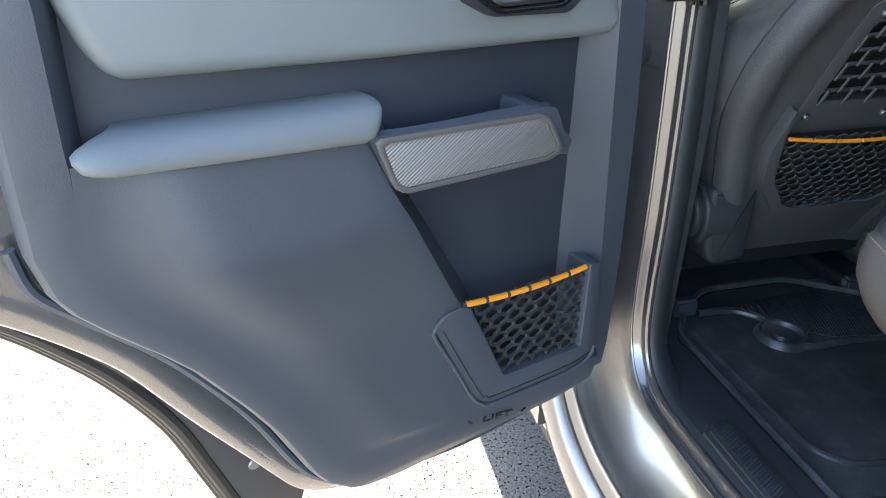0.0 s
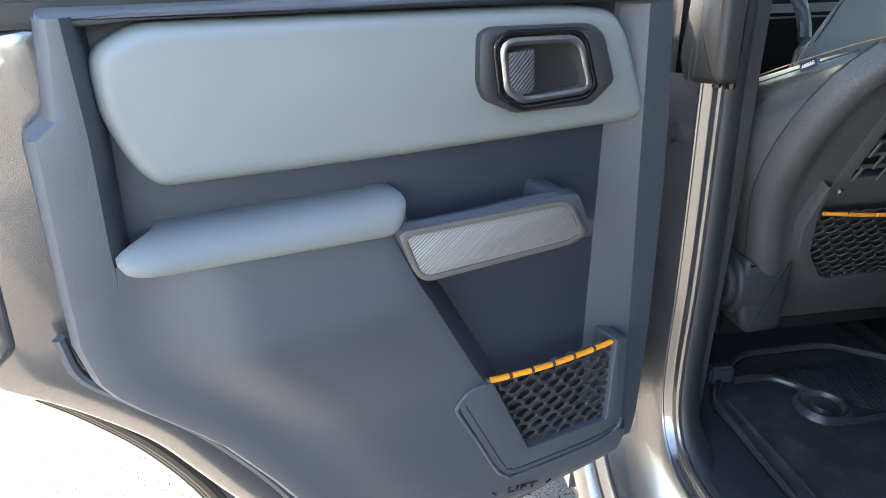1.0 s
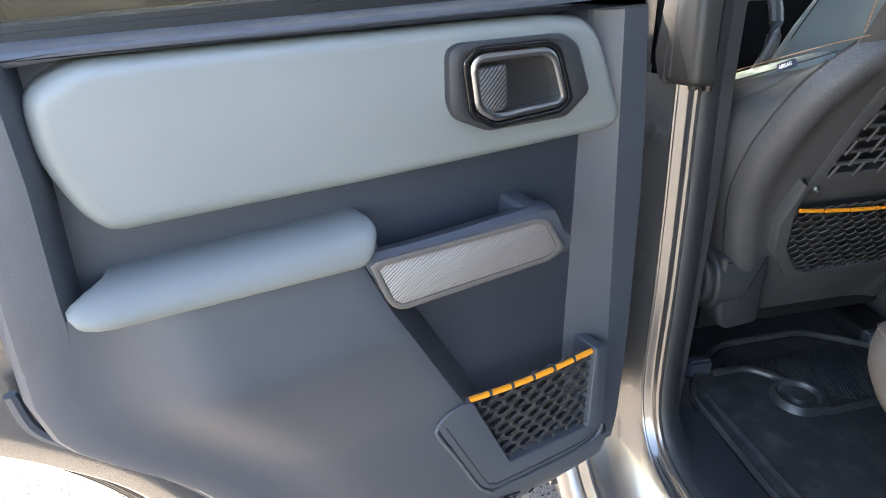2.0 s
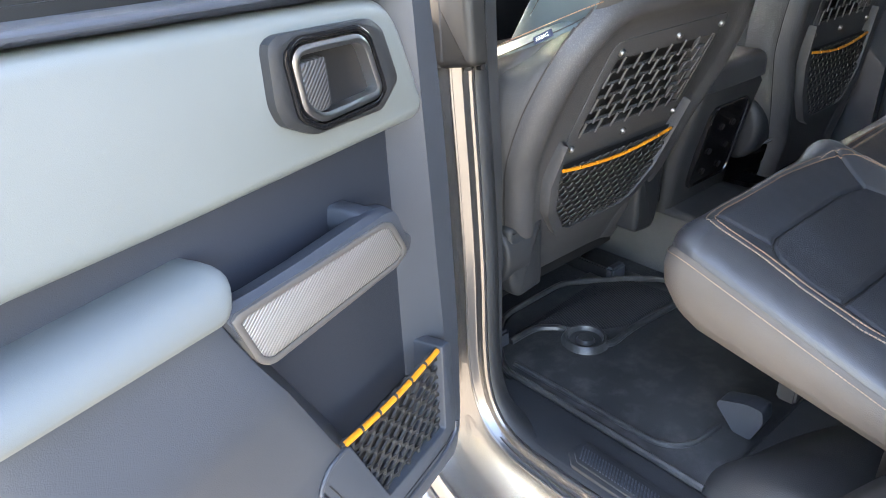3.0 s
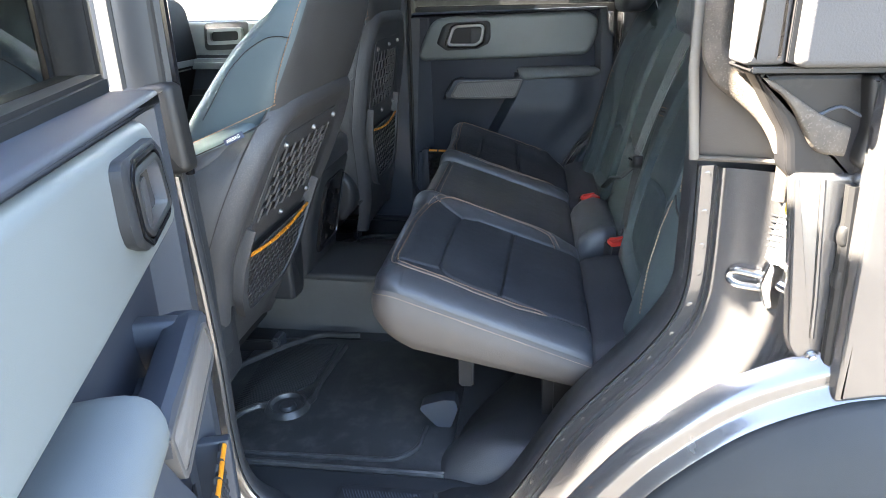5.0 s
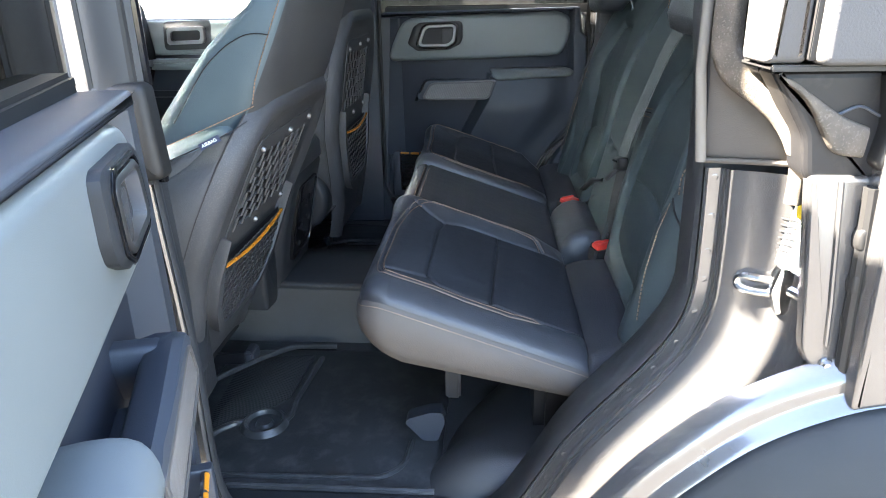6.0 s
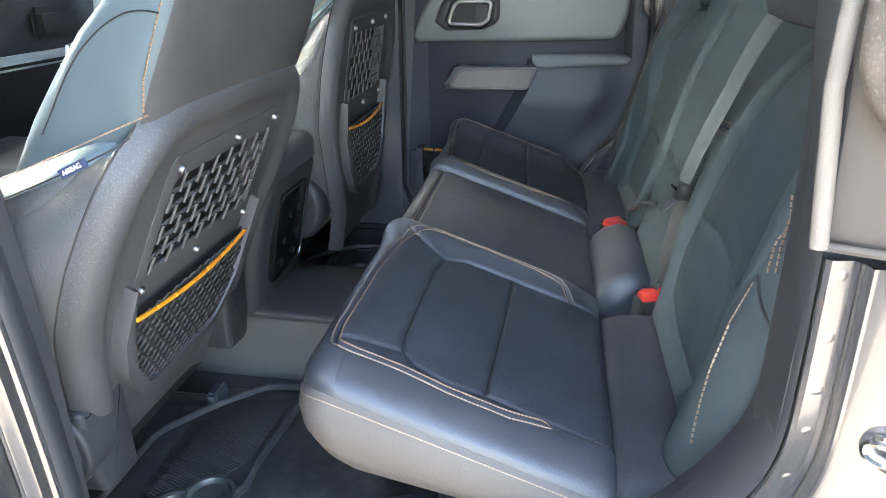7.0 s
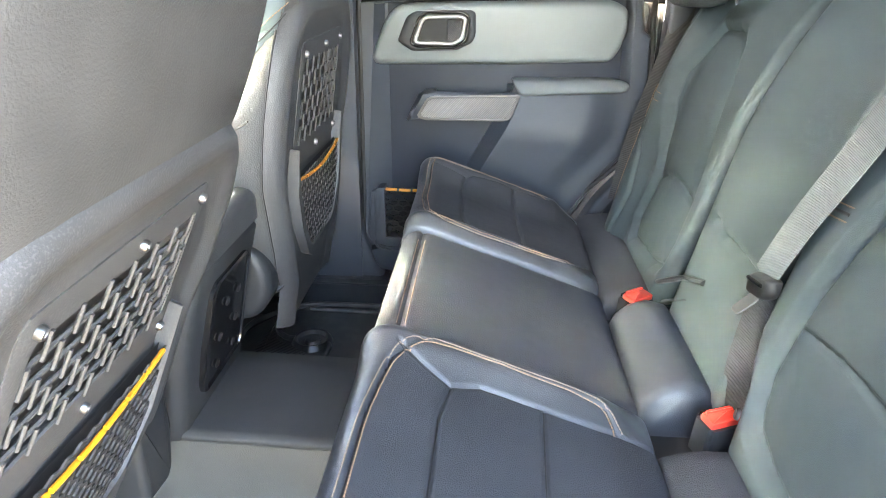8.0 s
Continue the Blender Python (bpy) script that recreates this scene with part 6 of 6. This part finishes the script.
# padded carpet swelling out from under the bench, with a rounded front
bm = bmesh.new()
loops = []
for i in range(41):
    x = -0.672 + 0.50 * i / 40
    y_front = 0.500 + 0.022 * math.sin(min(1.0, i / 12) * math.pi) - 0.10 * max(0.0, (x + 0.60) / 0.3) ** 2 - 0.05 * max(0.0, (-0.645 - x) / 0.027) ** 2
    row = []
    for j in range(17):
        q = j / 16
        y = y_front - 0.32 * q
        edge = min(1.0, (x + 0.678) / 0.06)
        z = 0.553 + 0.075 * math.sin(min(1.0, q * 2.4) * math.pi / 2) ** 0.8 * math.sin(max(0.0, edge) * math.pi / 2) ** 0.7 + 0.05 * max(0.0, q - 0.45)
        row.append((x, y, z + 0.006 * noise.noise(Vector((x * 6, y * 7, 1.0)))))
    loops.append([(x, y_front + 0.006, 0.548)] + row)
rings(bm, loops, closed=False)
part("carpet_rise", bm, LINER, car, "black padded liner swelling under the bench", 60)
YZ = ((1.9, 0.72), (0.96, 0.725), (0.90, 0.724), (0.80, 0.722), (0.70, 0.720), (0.6, 0.718), (0.3, 0.71), (-0.1, 0.70))
tun, side = bmesh.new(), bmesh.new()
rings(tun, [[(-0.106, y, zt - 0.016), (-0.1115, y, zt - 0.006), (-0.109, y, zt), (-0.095, y, zt + 0.003), (0.09, y, zt + 0.003), (0.138, y, zt), (0.150, y, zt - 0.012), (0.16, y, zt - 0.06), (0.18, y, 0.54)] for y, zt in YZ], closed=False)
part("tunnel", tun, LINER, car, "black liner over the centre tunnel", 60)
ys = [1.4 - 0.014 * i for i in range(101)]
rings(side, [[(x + 0.0035 * k * noise.noise(Vector((y * 16, z * 3, 2.0))), y, z) for x, z, k in ((-0.088, 0.54, 0.3), (-0.093, 0.60, 1.0), (-0.098, 0.66, 1.0), (-0.104, 0.700, 0.4), (-0.106, 0.712, 0.0))] for y in ys], closed=False)
part("tunnel_side", side, CARPET_LIT, car, "carpet on the side of the tunnel, coloured lighter for the daylight", 60)

# ---- centre console ----
con = root("centre_console", Matrix.Identity(4), "black plastic centre console with rear socket panel", "console")
bm = bmesh.new()
loops = []
for z, y0, wl, wr in ((0.715, 0.932, -0.118, 0.152), (0.76, 0.925, -0.118, 0.154), (0.85, 0.910, -0.122, 0.158), (0.93, 0.890, -0.122, 0.158), (0.985, 0.875, -0.120, 0.156), (1.005, 0.880, -0.112, 0.148), (1.012, 0.90, -0.10, 0.138)):
    loops.append([(wl, 1.75, z), (wl, y0 + 0.03, z), (wl + 0.006, y0 + 0.008, z), (wl + 0.02, y0, z), (wr - 0.02, y0, z), (wr - 0.006, y0 + 0.008, z), (wr, y0 + 0.03, z), (wr, 1.75, z)])
rings(bm, loops, closed=True, cap1=True)
part("body", bm, TRIM_BLACK, con, "", 50)
# hidden boxes added to stop sun passing between console and seats
for x0, x1 in ((-0.152, -0.112), (0.148, 0.19)):
    part("sun_gap_block", box(x0, x1, 0.95, 1.5, 0.74, 0.985, 0.004), DARK, con)
part("lid", slab(round_poly([(-0.118, 0.87), (0.155, 0.87), (0.155, 1.22), (-0.118, 1.22)], 0.03), 1.0, 1.055, 0.022, 4, "XY"), LEATHER, con, "padded black lid", 60)
bm = bmesh.new()
SPN = [(-0.055, 0.765), (0.095, 0.765), (0.105, 0.785), (0.10, 0.945), (0.085, 0.96), (-0.045, 0.96), (-0.06, 0.945), (-0.065, 0.785)]
tilt = lambda z: 0.928 - 0.21 * (z - 0.74)
loops = [[(x, tilt(z) + k, z) for x, z in round_poly(offset(SPN, i), 0.006)] for i, k in ((0, 0.006), (0, -0.006), (0.003, -0.009), (0.006, -0.009), (0.007, -0.006))]
rings(bm, loops, cap1=True)
sock = part("socket_panel", bm, GLOSS, con, "gloss black socket panel")
for x, z in ((-0.02, 0.80), (0.05, 0.80), (-0.02, 0.85), (0.05, 0.85), (0.0, 0.905), (0.05, 0.905)):
    part("socket", disc((x, tilt(z) - 0.009, z), (0, -1, -0.2), 0.0075, 0.002, 16), DARK, sock)
# ---- belts and buckles ----
def ribbon(pts, width, across, mat, parent, name="webbing"):
    P = smooth_path(pts, 6)
    a = Vector(across).normalized()
    bm = bmesh.new()
    up = lambda i: (P[min(i + 1, len(P) - 1)] - P[max(i - 1, 0)]).normalized().cross(a).normalized() * 0.0007
    rings(bm, [[tuple(p - a * width / 2 - up(i)), tuple(p + a * width / 2 - up(i)), tuple(p + a * width / 2 + up(i)), tuple(p - a * width / 2 + up(i))] for i, p in enumerate(P)], cap0=True, cap1=True)
    return part(name, bm, mat, parent)


LAP = ribbed("dark_webbing", (0.035, 0.034, 0.034), 0.7, 0.0, 500, 0, 0.0006)
belt = root("seat_belt", Matrix.Identity(4), "grey webbing seat belt hanging with its latch", "seat belt", "rear seat belts")
ribbon([(-0.160, 0.133, 1.055), (-0.186, 0.117, 1.135), (-0.216, 0.099, 1.210), (-0.245, 0.080, 1.285), (-0.270, 0.060, 1.335), (-0.295, 0.010, 1.405), (-0.31, -0.06, 1.44)], 0.047, (1.0, 0.06, 0.36), WEBBING, belt)
ribbon([(-0.160, 0.124, 1.035), (-0.158, 0.132, 0.98), (-0.163, 0.140, 0.92), (-0.168, 0.140, 0.86), (-0.17, 0.13, 0.83)], 0.046, (0.9, 0.35, -0.1), LAP, belt, "lap_webbing")
bm = bmesh.new()
rings(bm, [[(-0.166 + 0.029 * sx * math.copysign(abs(math.cos(a)) ** 0.5, math.cos(a)), 0.128 + k, 1.047 + 0.015 * sx * math.copysign(abs(math.sin(a)) ** 0.6, math.sin(a)) - 0.25 * 0.036 * math.cos(a)) for a in (2 * math.pi * i / 28 for i in range(28))] for k, sx in ((-0.004, 0.9), (0.0, 1.0), (0.010, 1.0), (0.015, 0.9), (0.017, 0.75))], cap0=True, cap1=True)
part("latch_body", bm, SEAL, belt, "black plastic latch grip", 50)
part("latch_slot", tube([(-0.186, 0.146, 1.056), (-0.147, 0.146, 1.050)], 0.0025, 8), GLOSS, belt)
tg = part("tongue", slab(round_poly([(-0.010, 0.0), (0.010, 0.0), (0.010, 0.030), (0.007, 0.035), (-0.007, 0.035), (-0.010, 0.030)], 0.003), 0.0, 0.0022, 0.0008, 1, "XY"), DULL, belt, "steel tongue")
tg.matrix_local = pose(-0.166, 0.138, 1.034, -42, 0, 6)
part("stop_button", disc((-0.236, 0.162, 0.906), (0.3, 1, 0.2), 0.0080, 0.004, 16), TRIM_BLACK, belt)


def buckle(x, y, z, rz, w, label):
    b = root("buckle", pose(x, y, z, 6, 0, rz), label, "seat belt buckle", "belt buckles")
    part("housing", box(-0.027, 0.027, -w / 2 - 0.004, w / 2 + 0.004, -0.06, 0.001, 0.005), TRIM_BLACK, b)
    part("release_button", slab(round_poly([(-0.023, -w / 2), (0.024, -w / 2), (0.024, w / 2 - 0.003), (-0.023, w / 2 - 0.003)], 0.003), -0.004, 0.006, 0.003, 2, "XY"), RED, b, "bright red release button")
    part("button_step", slab(round_poly([(-0.021, w / 2 - 0.010), (0.022, w / 2 - 0.010), (0.019, w / 2 - 0.004), (-0.018, w / 2 - 0.004)], 0.002), 0.005, 0.0095, 0.002, 2, "XY"), RED, b)
    part("slot", box(-0.022, 0.022, w / 2 - 0.002, w / 2 + 0.002, -0.004, 0.003, 0.001), GLOSS, b)
    return b


buckle(-0.190, 0.162, 0.866, -68, 0.027, "black seat belt buckle with a red button")
buckle(0.156, 0.200, 0.866, -54, 0.032, "black seat belt buckle with a red button beside the middle pad")
sb = root("stalk", Matrix.Identity(4), "black belt stalks between the seat halves", "belt stalk")
for y, z in ((0.165, 0.90), (0.15, 0.86)):
    part("strap", tube([(0.15, y, z), (0.06, y - 0.01, z + 0.05), (0.02, y - 0.03, z + 0.06)], 0.010, 8, flat=0.5), TRIM_BLACK, sb)
fb = root("seat_belt", Matrix.Identity(4), "black seat belt at the far rear seat", "seat belt", "rear seat belts")
ribbon([(0.70, 0.03, 1.45), (0.715, 0.04, 1.30), (0.66, 0.12, 1.05), (0.60, 0.16, 0.90)], 0.046, (0.2, 1, 0.0), LAP, fb)
part("guide", disc((0.74, 0.02, 1.29), (-1, 0.3, 0), 0.03, 0.02, 20), TRIM_BLACK, fb)

# ---- front of the cabin ----
dash = root("dashboard", Matrix.Identity(4), "black dashboard with grey lower rail and grab handle", "dashboard")
part("top", slab(round_poly([(1.62, 1.08), (1.58, 1.20), (1.60, 1.38), (1.66, 1.42), (2.05, 1.36), (2.05, 0.90), (1.68, 0.90)], 0.03), -0.74, 0.74, 0.02, 3, "YZ"), DASH, dash)
part("lower_rail", box(-0.70, 0.70, 1.575, 1.64, 1.165, 1.215, 0.015), PAD, dash, "grey padded rail")
part("panel", box(-0.72, 0.72, 1.64, 1.72, 0.62, 1.10, 0.02), DASH, dash)
part("grab_handle", tube(smooth_path([(0.335, 1.575, 1.19), (0.39, 1.55, 1.215), (0.43, 1.545, 1.26), (0.445, 1.545, 1.32), (0.425, 1.55, 1.40), (0.36, 1.57, 1.45)], 6), 0.020, 10, flat=0.8), PAD, dash, "grey grab handle frame")
part("grab_pad", box(0.23, 0.385, 1.565, 1.60, 1.225, 1.30, 0.015), DASH, dash)
part("accent", tube(smooth_path([(0.36, 1.528, 1.435), (0.395, 1.526, 1.39), (0.418, 1.524, 1.345), (0.428, 1.523, 1.30), (0.425, 1.524, 1.275)], 6), 0.0045, 8), ORANGE, dash, "orange accent line")
tagp = root("hang_tag", Matrix.Identity(4), "white paper tag with a yellow band hanging from the dash rail", "tag")
part("paper", slab(round_poly([(0.245, 1.115), (0.312, 1.122), (0.306, 1.175), (0.290, 1.21), (0.283, 1.21), (0.272, 1.175), (0.250, 1.168)], 0.003), 1.549, 1.550, 0.0003, 1), WHITE, tagp)
part("yellow_band", slab([(0.252, 1.150), (0.309, 1.156), (0.307, 1.172), (0.251, 1.166)], 1.549, 1.5482, 0.0002, 1), YELLOW, tagp)
part("print_bars", box(0.262, 0.302, 1.5478, 1.5488, 1.122, 1.130, 0.0), TRIM_BLACK, tagp)
wheel_s = root("steering_wheel", Matrix.Identity(4), "black leather steering wheel behind the seats", "steering wheel")
c = Vector((-0.40, 1.48, 1.16))
ea, eb = Vector((1, 0, 0)), Vector((0, 0.4, 0.917))
part("rim", tube([tuple(c + ea * 0.185 * math.cos(2 * math.pi * i / 40) + eb * 0.185 * math.sin(2 * math.pi * i / 40)) for i in range(40)], 0.016, 10, closed=True), LEATHER, wheel_s)
part("hub", disc(tuple(c + Vector((0, 0.04, -0.02))), (0, -0.917, 0.4), 0.07, 0.04, 24), TRIM_BLACK, wheel_s)
part("column", tube([tuple(c + Vector((0, 0.05, -0.02))), (-0.40, 1.75, 1.02)], 0.04, 12), TRIM_BLACK, wheel_s)


def front_door(sx, label):
    d = root("front_door", Matrix.Identity(4), label, "car door", "front doors")
    X0, X1 = sx * 0.80, sx * 0.755
    part("trim_panel", slab(round_poly([(1.03, 0.60), (1.03, 1.33), (2.0, 1.33), (2.0, 0.60)], 0.03), X0, X1, 0.01, 3, "YZ"), TRIM, d)
    part("upper_pad", slab(round_poly([(1.08, 1.21), (1.08, 1.325), (1.62, 1.325), (1.68, 1.28), (1.66, 1.21)], 0.02), X1, X1 - sx * 0.02, 0.012, 4, "YZ"), PAD, d, "light grey upper pad")
    rg = [(1.40, 1.250), (1.395, 1.306), (1.525, 1.303), (1.53, 1.246)]
    bm = bmesh.new()
    o1, i1 = resample(round_poly(rg, 0.012), 48), resample(round_poly(offset(rg, 0.012), 0.010), 48)
    rings(bm, [[(X1 - sx * 0.018, y, z) for y, z in o1], [(X1 - sx * 0.040, y, z) for y, z in o1], [(X1 - sx * 0.040, y, z) for y, z in i1], [(X1 - sx * 0.02, y, z) for y, z in i1]])
    part("lever_ring", bm, SATIN, d, "satin chrome ring")
    part("lever_cup", slab(round_poly(rg, 0.012), X1 - sx * 0.018, X1 - sx * 0.025, 0.002, 1, "YZ"), DARK, d)
    part("bezel", slab(round_poly(offset(rg, -0.02), 0.02), X1 - sx * 0.01, X1 - sx * 0.0222, 0.004, 2, "YZ"), TRIM_BLACK, d)
    part("armrest", box(min(X1, X1 - sx * 0.07), max(X1, X1 - sx * 0.07), 1.30, 1.66, 1.165, 1.20, 0.012), PAD, d)
    part("map_pocket", box(min(X1, X1 - sx * 0.05), max(X1, X1 - sx * 0.05), 1.35, 1.85, 0.98, 1.09, 0.02), TRIM_BLACK, d)
    g = part("window", box(sx * 0.79 - 0.003, sx * 0.79 + 0.003, 1.0, 1.9, 1.32, 1.80, 0.001), GLASS, d)
    g.visible_shadow = False
    return d


front_door(1, "closed front door with grey pad and chrome lever ring")
front_door(-1, "closed front door beside the driver's seat")
ws = part("windscreen", slab([(-0.72, 0), (0.72, 0), (0.68, 0.75), (-0.68, 0.75)], 0, 0.006, 0.001, 1, "XY"), SCREEN, car, "windscreen glass, tint added to cut light from ahead")
ws.matrix_world = pose(0, 1.95, 1.32, 130, 0, 0)
for sx in (-1, 1):
    part("screen_post", tube([(sx * 0.78, 1.95, 1.32), (sx * 0.74, 1.47, 1.90)], 0.035, 10), TRIM_BLACK, car)
part("bonnet", box(-0.85, 0.85, 1.98, 3.4, 0.45, 1.27, 0.03), PAINT, car)
# far doorway surround
part("far_sill", box(0.67, 0.82, -0.1, 1.9, 0.50, 0.622, 0.012), TRIM_BLACK, car)
part("far_lower_trim", slab(round_poly([(0.70, 0.56), (0.95, 0.56), (0.91, 0.72), (0.84, 0.80), (0.815, 0.92), (0.795, 0.74), (0.76, 0.645)], 0.02), 0.745, 0.708, 0.012, 3, "YZ"), TRIM, car)
# Unseen bar, hung low to keep the sun off the front seats.
part("sun_block_header", box(-0.72, 0.72, 1.44, 1.50, 1.735, 1.945, 0.012), HEADLINER, car)
